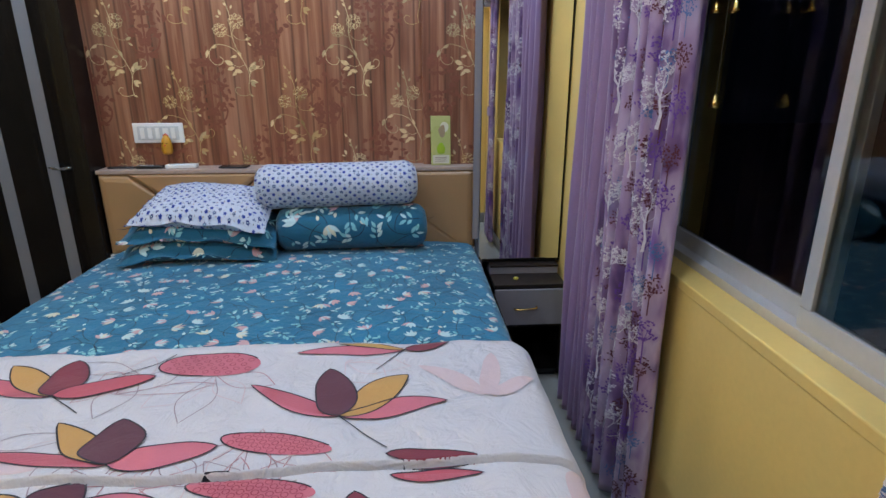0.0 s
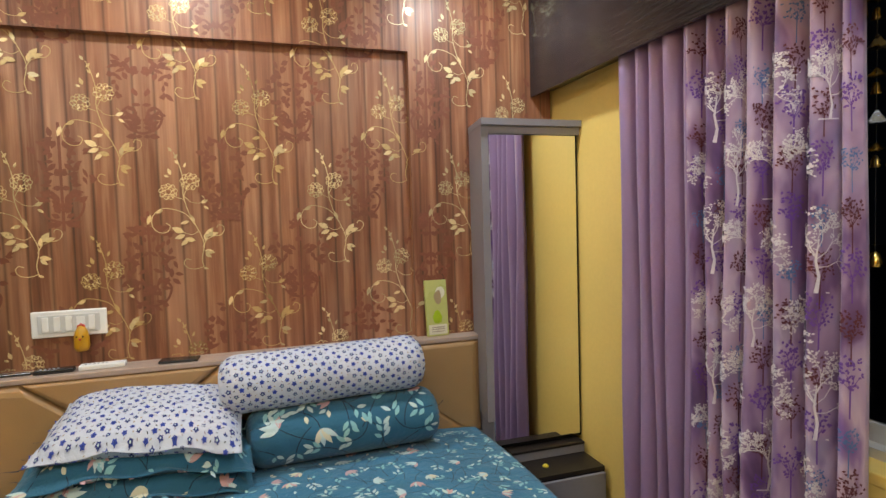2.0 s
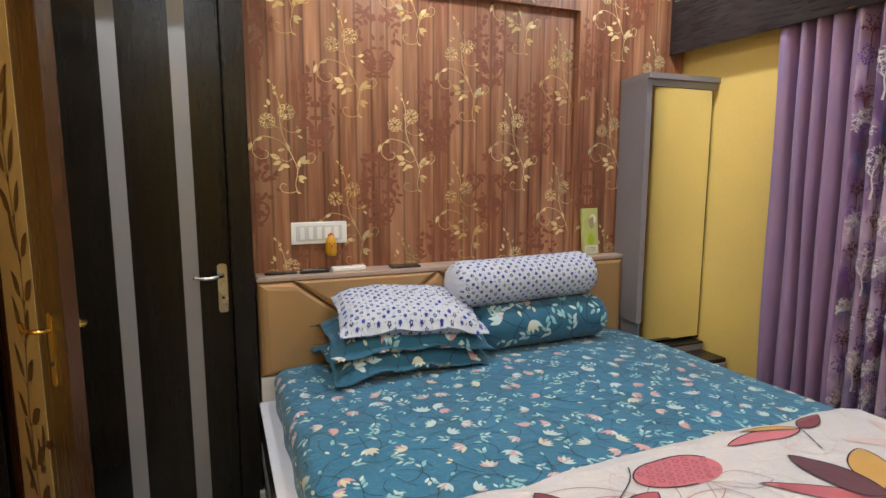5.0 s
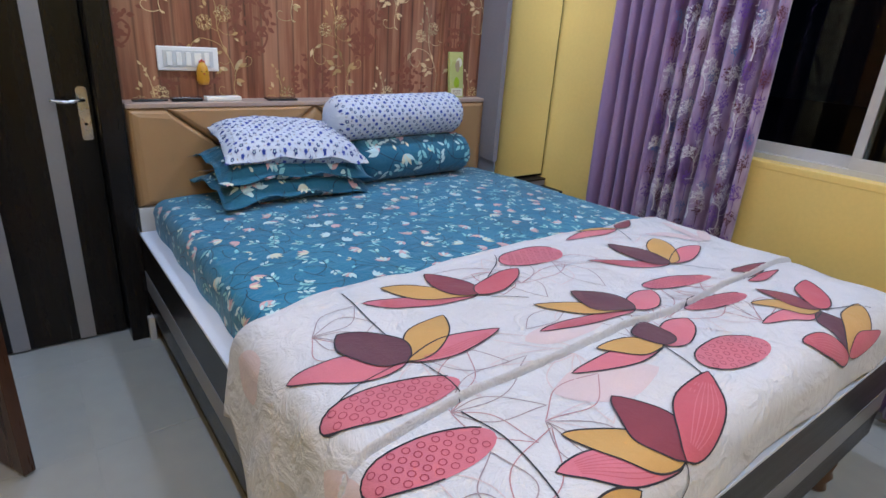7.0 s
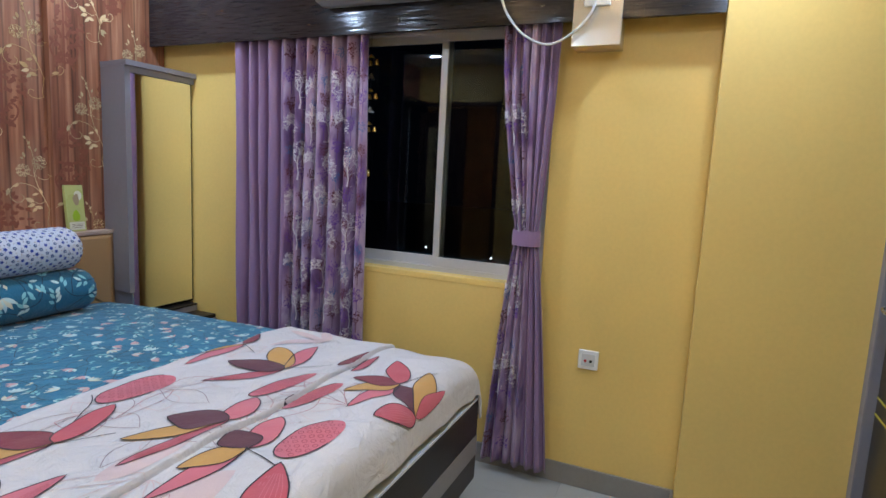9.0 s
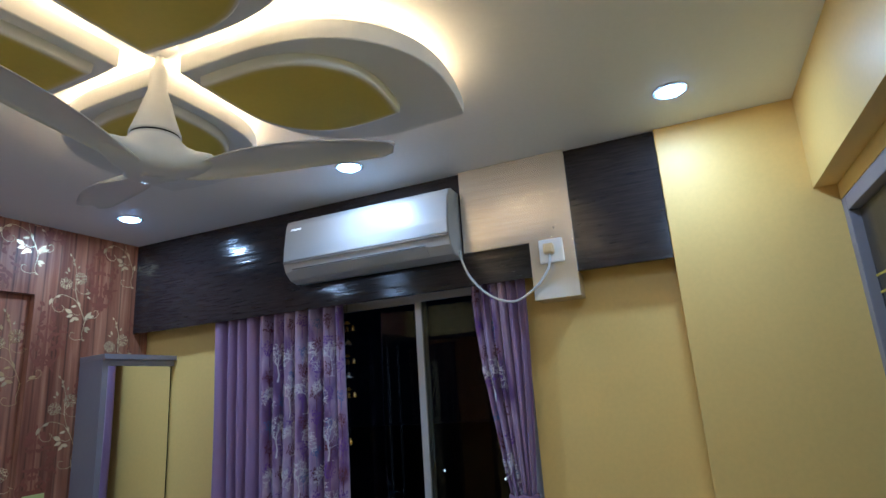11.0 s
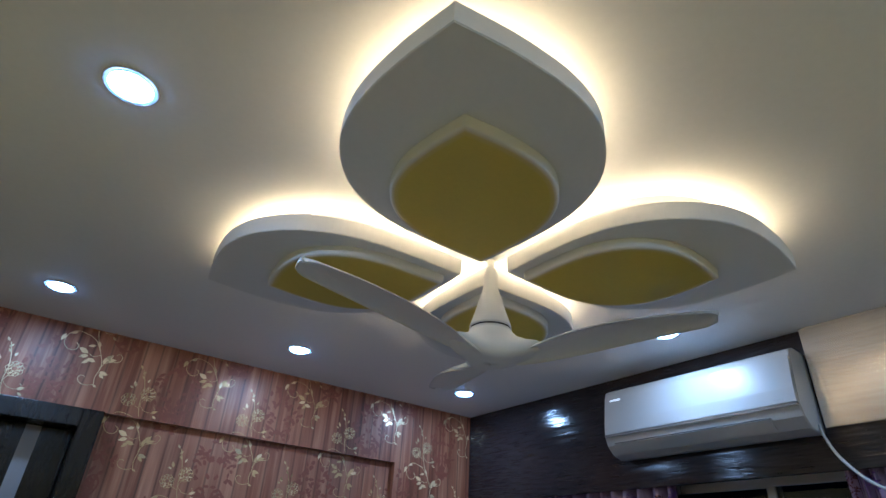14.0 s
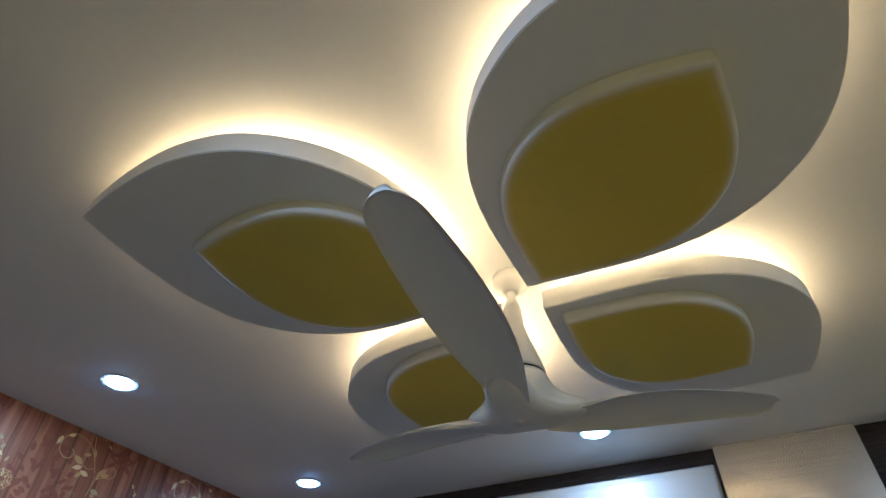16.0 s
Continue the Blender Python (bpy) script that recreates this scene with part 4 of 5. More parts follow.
def bed():
    e = thing("bed", "dark wood double bed with tan padded headboard", "bed")
    t = 0.022

    def rail(name, lo, hi, axis):
        """Three bands: dark, pale strip let in, dark."""
        r = part(name, box(lo, hi, 0.002), M["wengeh"] if axis == "x" else M["wenge"], e)
        zb, zt = 0.235, 0.325
        if axis == "x":
            part("strip", box((lo[0], lo[1] - 0.0015, zb), (hi[0], lo[1] + 0.002, zt)), M["strip"], r, "pale grey laminate strip")
        elif lo[0] < 0:
            part("strip", box((lo[0] - 0.0015, lo[1], zb), (lo[0] + 0.002, hi[1], zt)), M["strip"], r, "pale grey laminate strip")
        else:
            part("strip", box((hi[0] - 0.002, lo[1], zb), (hi[0] + 0.0015, hi[1], zt)), M["strip"], r, "pale grey laminate strip")
    rail("foot_rail", (BX0, BY0, RB), (BX1, BY0 + t, RT), "x")
    rail("side_rail", (BX0, BY0 + t + 0.001, RB), (BX0 + t, BY1, RT), "y")
    rail("side_rail", (BX1 - t, BY0 + t + 0.001, RB), (BX1, BY1, RT), "y")
    part("side_box", box((BX0 + 0.03, BY0 + 0.30, 0.0), (BX0 + 0.05, BY1 - 0.02, 0.42)), M["wenge"], e)
    part("bed_base", box((BX0 + t + 0.001, BY0 + t + 0.002, 0.40), (BX1 - t - 0.001, BY1 - 0.001, 0.470)), M["cream"], e)
    part("top_edge", box((BX0 - 0.001, BY0 + 0.02, RT + 0.0005), (BX0 + 0.10, BY1 - 0.002, RT + 0.012), 0.002), M["whitesheet"], e, "white covering along the edge")
    part("top_edge", box((BX0 + 0.02, BY0 - 0.001, RT + 0.0005), (BX1, BY0 + 0.13, RT + 0.012), 0.002), M["whitesheet"], e, "white covering along the edge")
    for x, y in ((BX1 - 0.29, BY0 + 0.032), (BX0 + 0.12, BY0 + 0.032), (BX1 - 0.12, BY1 - 0.15), (BX0 + 0.14, BY1 - 0.15)):
        part("leg", lathe([(0.020, 0), (0.030, 0.012), (0.024, 0.035), (0.036, 0.065), (0.028, 0.085), (0.034, 0.1245)], (x, y, 0), n=20), M["turned"], e, "turned brown wooden leg", smooth=True)
    # headboard: faceted leather panels on a core, with a ledge on top
    hb = part("headboard", box((HX0, 3.085, 0.30), (HX1, NORTH - 0.001, HZ - 0.022)), M["ledge"], e, "tan leatherette headboard with slanted seams")
    x0, x1, zb, zt = HX0, HX1, 0.60, HZ - 0.020
    A, B = (-1.285, zt), (-0.62, zt)
    P, Q = (-0.955, 0.76), (-0.02, 0.93)
    facets = [[(x0, zb), (x0, zt), A, (-0.78, 0.615), (-0.765, zb)],
              [A, B, (-0.945, 0.745)],
              [B, (x1, zt), (x1, 0.60), (0.40, 0.605), (-0.02, 0.925), (-0.36, 0.795)],
              [(-0.945, 0.745), B, (-0.36, 0.795), (-0.64, zb), (-0.765, zb), (-0.78, 0.615)],
              [(-0.36, 0.795), (-0.02, 0.925), (0.40, 0.605), (0.395, zb), (-0.64, zb)]]
    for f in facets:
        c = np.mean(np.array(f), axis=0)
        bm = bmesh.new()
        rows = []
        for k, (shr, y) in enumerate(((0.0, 3.085), (0.0, 3.073), (0.004, 3.064), (0.012, 3.056), (0.026, 3.050), (0.05, 3.046))):
            row = []
            for x, z in f:
                dx, dz = c[0] - x, c[1] - z
                l = math.hypot(dx, dz)
                row.append(bm.verts.new((x + dx / l * (shr + 0.0008), y, z + dz / l * (shr + 0.0008))))
            rows.append(row)
        n = len(f)
        for a, b in zip(rows, rows[1:]):
            for i in range(n):
                bm.faces.new((a[i], a[(i + 1) % n], b[(i + 1) % n], b[i]))
        bm.faces.new(rows[-1])
        bm.faces.new(rows[0])
        part("leather_panel", bm, M["leather"], hb, smooth=False)
    part("ledge_top", box((HX0 - 0.002, 3.052, HZ - 0.0195), (HX1 + 0.002, 3.1385, HZ), 0.003), M["ledge"], hb, "pinkish laminate ledge")
    part("recess_ledge", box((HX0 + 0.002, 3.139, HZ - 0.02), (RX - 0.001, 3.1775, HZ)), M["ledge"], hb)
    part("lower_board", box((HX0, 3.048, 0.487), (HX1, 3.084, 0.598), 0.002), M["cream"], hb, "cream board under the leather")


bed()
MX0, MX1, MY0, MY1 = -1.375, 0.445, 0.905, 3.043


def crown(x, y):
    """Height of the mattress top."""
    u, v = (x - (MX0 + MX1) / 2) / ((MX1 - MX0) / 2), (y - (MY0 + MY1) / 2) / ((MY1 - MY0) / 2)
    h = 0.668 - 0.025 * abs(u) ** 4 - 0.02 * max(0, v) ** 4
    h += 0.0035 * math.sin(5.1 * x + 3.3 * y) + 0.002 * math.sin(13.0 * x - 9.0 * y + 1.0)
    return h


RAD = 0.055


def sheet_S(s, t):
    """The fitted sheet: s runs across the bed and down its sides, t along it and down the foot."""
    def wrap(a, lo, hi):
        if a < lo + RAD:
            q = lo + RAD - a
            if q < RAD * math.pi / 2:
                return lo + RAD - RAD * math.sin(q / RAD), RAD * (1 - math.cos(q / RAD))
            return lo, RAD + q - RAD * math.pi / 2
        if a > hi - RAD:
            q = a - (hi - RAD)
            if q < RAD * math.pi / 2:
                return hi - RAD + RAD * math.sin(q / RAD), RAD * (1 - math.cos(q / RAD))
            return hi, RAD + q - RAD * math.pi / 2
        return a, 0.0
    x, dx = wrap(s, MX0, MX1)
    y, dy = wrap(t, MY0, MY1 + 1)
    z = crown(x, min(y, MY1)) - max(dx, dy)
    z = max(z, 0.499)
    return (x + (0.004 * math.sin(t * 21) * (1 if dx > RAD else 0)), y, z)


def mattress():
    e = thing("mattress", "thick mattress in a teal leaf-printed sheet", "mattress")
    ss = list(np.linspace(MX0 - 0.155, MX0 + RAD, 14)) + list(np.linspace(MX0 + RAD, MX1 - RAD, 70))[1:-1] + list(np.linspace(MX1 - RAD, MX1 + 0.155, 14))
    ts = list(np.linspace(MY0 - 0.155, MY0 + RAD, 14)) + list(np.linspace(MY0 + RAD, MY1, 80))[1:]
    sheet_mesh("fitted_sheet", sheet_S, ss, ts, M["sheet"], e)
    part("mattress_body", box((MX0 + 0.02, MY0 + 0.02, 0.498), (MX1 - 0.02, MY1, 0.60), 0.01), M["whitesheet"], e)
    pr = Prints(sheet_S, 0.0008)
    rnd = random.Random(11)
    sprigs(pr, rnd, MX0 - 0.12, MX1 + 0.05, 1.70, MY1 - 0.02, 0.088, 0.93)
    pr.make(e, "leaf_print")


def sprig_at(pr, rnd, u, v, size, stems=True):
    a = rnd.uniform(0, 2 * math.pi)
    kind = rnd.random()
    ca, sa = math.cos(a), math.sin(a)
    if kind < 0.27:
        col = rnd.choice(("leafw", "leafw", "leafp", "leafp", "leafc"))
        for d in (-0.85, -0.42, 0.0, 0.42, 0.85)[: rnd.choice((4, 5))]:
            pr.fill(rnd.choice((col, col, "leafw", "leafp")), leaf_poly(u, v, a + d, size * rnd.uniform(0.036, 0.050), size * 0.0150, 6, size * 0.003), 1, 2)
    elif kind < 0.80:
        for k in range(rnd.choice((2, 2, 3))):
            o = size * 0.017 * k
            for sd in (1, -1):
                if rnd.random() < 0.85:
                    pr.fill(rnd.choice(("leafa", "leafw", "leafa", "leafa", "leafw")), leaf_poly(u + o * ca, v + o * sa, a + sd * rnd.uniform(0.4, 1.0), size * rnd.uniform(0.023, 0.032), size * 0.0115, 5, size * 0.004), 1, 2)
        pr.line("stem", [(u - 0.01 * ca, v - 0.01 * sa), (u + size * 0.035 * ca, v + size * 0.035 * sa)], 0.0014, 0)
    else:
        for k in range(rnd.choice((1, 2))):
            pr.fill(rnd.choice(("leafc", "leafw", "leafa")), leaf_poly(u, v, a + k * 1.1, size * 0.022, size * 0.011, 5, size * 0.005), 1, 2)
    if stems:
        L = size * rnd.uniform(0.06, 0.11)
        bend = rnd.uniform(-0.9, 0.9)
        pts = [(u - L * t * math.cos(a + bend * t), v - L * t * math.sin(a + bend * t)) for t in (0, 0.2, 0.4, 0.6, 0.8, 1)]
        pr.line("stem", pts, 0.0022 * size, 0)


def sprigs(pr, rnd, u0, u1, v0, v1, step, size):
    nu, nv = max(1, int((u1 - u0) / step)), max(1, int((v1 - v0) / (step * 0.62)))
    for i in range(nu):
        for j in range(nv):
            u = u0 + (i + 0.5 + 0.5 * (j % 2) + rnd.uniform(-0.28, 0.28)) * step
            v = v0 + (j + 0.5 + rnd.uniform(-0.3, 0.3)) * step * 0.62
            if u0 < u < u1 and v0 < v < v1:
                sprig_at(pr, rnd, u, v, size)


mattress()


# ---- quilt ----
QY0, QY1 = 0.815, 1.84


def quilt_S(s, t):
    """s across the bed (x), hanging past its sides; t along the bed, hanging past its foot."""
    top = 0.022
    lo, hi, R = MX0 - 0.063, MX1 + 0.04, 0.080

    def wrap(a, lo, hi, open_hi=False):
        if a < lo + R:
            q = lo + R - a
            if q < R * math.pi / 2:
                return lo + R - R * math.sin(q / R), R * (1 - math.cos(q / R))
            return lo - 0.10 * (q - R * math.pi / 2), R + q - R * math.pi / 2
        if a > hi - R and not open_hi:
            q = a - (hi - R)
            if q < R * math.pi / 2:
                return hi - R + R * math.sin(q / R), R * (1 - math.cos(q / R))
            return hi + 0.10 * (q - R * math.pi / 2), R + q - R * math.pi / 2
        return a, 0.0
    x, dx = wrap(s, lo, hi)
    f = (s - lo) / (hi - lo)
    y, dy = wrap(t, MY0 - 0.045, 9, True)
    y = y + 0.05 * (f - 0.5) * (1 if t > 1.5 else 0) * min(1, (t - 1.5) * 4) if t > 1.5 else y
    z = crown(min(max(x, MX0), MX1), min(max(y, MY0), MY1)) + top - (dx ** 1.15 + dy ** 1.15) ** (1 / 1.15) * (1.0 if min(dx, dy) <= 0 else 0.92)
    # the overlapping fold across the bed
    yf = 1.205 + 0.05 * f + 0.012 * math.sin(5 * s + 0.6)
    d = y - yf
    z += (0.016 * math.exp(-(max(d, 0) / 0.10)) if d > 0 else 0.016 * math.exp(-((d / 0.002) ** 2)) - 0.014 * (math.exp(-(((d + 0.0045) / 0.0032) ** 2)))) * (1 if dx <= 0.02 else 0.6)
    if t > QY1 - 0.05:
        z -= 0.35 * (t - QY1 + 0.05)
    k = 0.011 * noise.noise(Vector((s * 3.1, t * 3.4, 0.3))) + 0.008 * noise.noise(Vector((s * 8 + t * 3, t * 8 - s * 2, 1.7)))
    z += k
    hang = max(0.0, dx - 0.05)
    x += (-1 if s < 0 else 1) * (0.014 * math.sin(t * 17 + 1.2 * math.sin(t * 5)) * min(1, hang * 6) + 0.012 * min(1, hang * 5))
    hangf = max(0.0, dy - 0.05)
    y -= 0.010 * (0.4 + math.sin(s * 13 + math.sin(s * 4))) * min(1, hangf * 6)
    if dy > 0 and dx < 0.01:
        z = max(z, 0.500 + 0.004)
    return (x, y, z)


def quilt():
    e = thing("quilt", "white quilt printed with large pink and plum petals", "quilt")
    s0, s1, t0 = MX0 - 0.063 - 0.22, MX1 + 0.04 + 0.13, QY0 - 0.07
    ss, ts = np.linspace(s0, s1, 200), np.concatenate([np.linspace(t0, 1.17, 70), np.linspace(1.17, 1.285, 64)[1:], np.linspace(1.285, QY1, 110)[1:]])

    def low(s, t):
        edge = MX0 - 0.063 - 0.05
        if s < edge:
            drop = 1 + 1.9 * min(1, max(0, (1.80 - t) / 0.28)) - 0.9 * min(1, max(0, (1.15 - t) / 0.3))
            s = edge + (s - edge) * drop
        return quilt_S(s, t)
    q = sheet_mesh("cover", low, ss, ts, M["quilt"], e, thick=0.012)
    pr = Prints(quilt_S, 0.0008)

    plain_put = pr.put

    def tucked(u, v, lift):
        """Prints vanish where the cloth is folded under."""
        p = plain_put(u, v, lift)
        d = p[1] - (1.205 + 0.05 * (u - MX0 + 0.063) / (MX1 - MX0 + 0.103) + 0.012 * math.sin(5 * u + 0.6))
        return (p[0], p[1], p[2] - 0.02) if -0.0075 < d < 0.0 else p
    pr.put = tucked

    def petal(col, u, v, deg, ln, w, ink=True, layer=1, bulge=0.85):
        a = radians(deg)
        n = 20
        ph = rnd.uniform(0, 6)
        P = []
        for sgn in (1, -1):
            for k in range(n):
                tt = k / n if sgn > 0 else 1 - k / n
                b = sgn * w / 2 * math.sin(math.pi * tt ** bulge) ** 0.72 * (1 + 0.13 * math.sin(7 * tt + ph + sgn)) + 0.006 * math.sin(math.pi * tt) * math.sin(5 * tt + ph)
                P.append((u + tt * ln * math.cos(a) - b * math.sin(a), v + tt * ln * math.sin(a) + b * math.cos(a)))
        pr.fill(col, P, layer, 16)
        if ink:
            pr.line("ink", P, 0.0040, layer + 0.6, closed=True)
        if col in ("pink", "rose") and rnd.random() < 0.4:
            for k in range(-3, 4):
                o = k * w / 9
                pr.line("rose" if col == "pink" else "pink", [(u + tt * ln * math.cos(a) - o * math.sin(a) * math.sin(math.pi * tt), v + tt * ln * math.sin(a) + o * math.cos(a) * math.sin(math.pi * tt)) for tt in np.linspace(0.15, 0.85, 8)], 0.0018, layer + 0.5)
        return P

    def oval(u, v, deg, ln, w, dots=True):
        a = radians(deg)
        P = [(u + ln / 2 * math.cos(k) * math.cos(a) - w / 2 * math.sin(k) * math.sin(a), v + ln / 2 * math.cos(k) * math.sin(a) + w / 2 * math.sin(k) * math.cos(a)) for k in np.linspace(0, 2 * math.pi, 28, endpoint=False)]
        pr.fill("pink", P, 1, 10)
        pr.line("ink", P[2:22], 0.0042, 2)
        for i in range(-4, 5):
            for j in range(-2, 3):
                x, y = i * ln / 9 + (j % 2) * ln / 18, j * w / 6
                if (x / (ln / 2)) ** 2 + (y / (w / 2)) ** 2 < 0.72:
                    pr.line("dotrose", disc(u + x * math.cos(a) - y * math.sin(a), v + x * math.sin(a) + y * math.cos(a), ln * 0.028, 8), 0.0024, 2, closed=True)
    rnd = random.Random(4)

    def flower(u, v, petals):
        """petals: colour, tip and width."""
        for k, (col, tu, tv, w) in enumerate(petals):
            petal(col, u, v, math.degrees(math.atan2(tv - v, tu - u)), math.hypot(tu - u, tv - v), w, col != "blush", 1 + k)

    flower(-0.83, 1.56, [("pink", -1.13, 1.69, 0.07), ("ochre", -1.04, 1.75, 0.08), ("maroon", -0.87, 1.77, 0.11), ("rose", -0.60, 1.64, 0.09)])
    flower(-1.18, 1.38, [("pink", -1.42, 1.49, 0.10), ("pink", -0.91, 1.38, 0.07), ("ochre", -0.98, 1.52, 0.10), ("plum", -1.25, 1.59, 0.14)])
    flower(-0.54, 1.25, [("pink", -0.84, 1.31, 0.05), ("pink", -0.34, 1.33, 0.09), ("ochre", -0.74, 1.43, 0.07), ("plum", -0.59, 1.43, 0.12)])
    flower(-0.62, 1.11, [("pink", -0.89, 1.16, 0.06), ("pink", -0.41, 1.17, 0.09), ("ochre", -0.77, 1.19, 0.07), ("plum", -0.56, 1.205, 0.11)])
    flower(-0.08, 1.43, [("pink", -0.33, 1.58, 0.06), ("pink", 0.19, 1.48, 0.07), ("ochre", 0.09, 1.60, 0.10), ("plum", -0.13, 1.65, 0.11)])
    flower(-0.89, 0.87, [("pink", -1.15, 0.97, 0.09), ("ochre", -1.07, 1.03, 0.09), ("maroon", -0.88, 1.06, 0.12), ("rose", -0.63, 0.99, 0.10)])
    flower(0.02, 1.00, [("pink", -0.26, 1.04, 0.06), ("ochre", -0.16, 1.12, 0.08), ("maroon", -0.02, 1.17, 0.10), ("rose", 0.22, 1.12, 0.09)])
    flower(-0.12, 0.85, [("plum", 0.00, 1.00, 0.09), ("ochre", 0.16, 0.95, 0.09), ("rose", -0.28, 0.93, 0.09), ("rose", 0.12, 0.855, 0.05)])
    flower(0.08, 1.76, [("pink", -0.24, 1.75, 0.06), ("ochre", -0.13, 1.80, 0.03), ("maroon", 0.22, 1.80, 0.06)])
    flower(-1.24, 0.86, [("plum", -1.42, 0.98, 0.17), ("ochre", -1.03, 0.87, 0.07)])
    flower(0.30, 1.52, [("blush", 0.12, 1.66, 0.06), ("blush", 0.34, 1.72, 0.06), ("blush", 0.44, 1.60, 0.05)])
    oval(-0.485, 1.005, -5, 0.26, 0.115)
    oval(-0.475, 1.70, 0, 0.28, 0.13)
    oval(-1.28, 1.285, -10, 0.30, 0.105)
    oval(-1.30, 1.125, -8, 0.27, 0.11)
    oval(-0.21, 1.325, -15, 0.27, 0.075)
    oval(-0.23, 1.185, -8, 0.27, 0.07)
    petal("maroon", 0.04, 1.275, -4, 0.20, 0.05)
    petal("rose", 0.05, 1.225, -2, 0.20, 0.035)
    petal("blush", -0.90, 1.30, -8, 0.26, 0.09, False, 0)
    petal("blush", -0.98, 1.13, -14, 0.28, 0.12, False, 0)
    petal("blush", -1.50, 1.62, 80, 0.15, 0.14, False, 0)
    petal("blush", 0.44, 1.10, 60, 0.20, 0.13, False, 0)
    petal("blush", -1.50, 1.10, 80, 0.16, 0.12, False, 0)
    for pts in ([(-1.16, 1.39), (-1.15, 1.28), (-1.16, 1.22)], [(-1.18, 1.19), (-1.16, 1.08), (-1.18, 0.95), (-1.22, 0.84)], [(-1.15, 1.77), (-1.15, 1.60), (-1.16, 1.40)],
                [(-0.83, 1.56), (-0.72, 1.47)], [(-0.59, 1.76), (-0.64, 1.70), (-0.82, 1.58)], [(-0.62, 1.11), (-0.64, 1.02), (-0.66, 0.94)], [(-0.08, 1.43), (-0.02, 1.36), (0.04, 1.30)],
                [(0.08, 1.76), (0.0, 1.64)], [(0.02, 1.00), (0.12, 0.96), (0.17, 0.92)], [(-0.89, 0.87), (-0.90, 0.83), (-0.93, 0.80)], [(-1.16, 1.39), (-1.30, 1.37), (-1.37, 1.34)]):
        pr.line("ink", smooth_line(pts, 24), 0.0032, 2)
    for k in range(17):
        u, v, a = rnd.uniform(-1.45, 0.4), rnd.uniform(0.88, 1.72), rnd.uniform(0, 360)
        for d in (-50, -15, 25, 60):
            ln, w = rnd.uniform(0.14, 0.26), rnd.uniform(0.05, 0.09)
            aa = radians(a + d)
            P = []
            for sgn in (1, -1):
                for i in range(30):
                    tt = i / 30 if sgn > 0 else 1 - i / 30
                    b = sgn * w / 2 * math.sin(math.pi * tt) * (1 + 0.3 * math.sin(4 * tt + a))
                    P.append((u + tt * ln * math.cos(aa) - b * math.sin(aa), v + tt * ln * math.sin(aa) + b * math.cos(aa)))
            if all(s0 + 0.02 < x < s1 - 0.02 and t0 + 0.02 < y < QY1 - 0.02 for x, y in P):
                pr.line(rnd.choice(("roseline", "greyink", "blush")), P, 0.0026, 0, closed=True)
    pr.make(e, "petal_print")


quilt()


# ---- pillows and bolsters ----
def pillow(name, label, mat, a, b, thick, m, motif, flange=0.028, seed=1, mats2=None):
    """A stuffed pillow with a flat border: half sizes a, b."""
    rnd = random.Random(seed)

    def height(u, v, side):
        w = max(0.0, 1 - abs(u) ** 3.2) ** 0.55 * max(0.0, 1 - abs(v) ** 3.2) ** 0.55
        k = 1 + 0.10 * noise.noise(Vector((u * 2, v * 2, seed)))
        pucker = 0.0055 * noise.noise(Vector((u * 4 + v * 3, v * 14, seed + 5))) + 0.004 * noise.noise(Vector((u * 9, v * 9, seed + side))) * (0.3 + w)
        return side * (thick / 2 * w * k) + pucker

    def S_side(side):
        def S(x, y):
            u, v = x / a, y / b
            uc, vc = max(-1, min(1, u)), max(-1, min(1, v))
            ex, ey = x * (1 - 0.07 * (1 - abs(vc) ** 1.5) * 0 - 0.05 * (1 - vc * vc)), y * (1 - 0.07 * (1 - uc * uc))
            z = height(uc, vc, side)
            over = max(0.0, abs(u) - 1, abs(v) - 1)
            z += 0.008 * math.sin(9 * u + 7 * v + seed) * min(1, over * 20) + side * 0.0012 - 0.045 * (u * v) ** 4 / (1 + (u * v) ** 4)
            return tuple(m @ Vector((ex, ey, z)))
        return S
    e = thing(name, label, "pillow")
    us, vs = np.linspace(-a - flange, a + flange, 46), np.linspace(-b - flange, b + flange, 36)
    top, bot = S_side(1), S_side(-1)
    V = [top(u, v) for u in us for v in vs] + [bot(u, v) for u in us for v in vs]
    nu, nv = len(us), len(vs)
    F, o = [], nu * nv
    for i in range(nu - 1):
        for j in range(nv - 1):
            q = i * nv + j
            F.append((q, q + nv, q + nv + 1, q + 1))
            F.append((o + q, o + q + 1, o + q + nv + 1, o + q + nv))
    rim = [i * nv for i in range(nu)] + [(nu - 1) * nv + j for j in range(1, nv)] + [i * nv + nv - 1 for i in range(nu - 2, -1, -1)] + [j for j in range(nv - 2, 0, -1)]
    for i, j in zip(rim, rim[1:] + rim[:1]):
        F.append((i, o + i, o + j, j))
    mesh = bpy.data.meshes.new("cushion")
    mesh.from_pydata(V, [], F)
    mesh.update()
    obj("cushion", mesh, mat, e, smooth=True)
    pr = Prints(top, 0.0009)
    motif(pr, rnd, -a - 0.8 * flange, a + 0.8 * flange, -b - 0.8 * flange, b + 0.8 * flange)
    pr.make(e, "print")
    pr = Prints(bot, -0.0009)
    motif(pr, rnd, -a - 0.8 * flange, a + 0.8 * flange, -b - 0.8 * flange, b + 0.8 * flange)
    pr.make(e, "print")
    return e


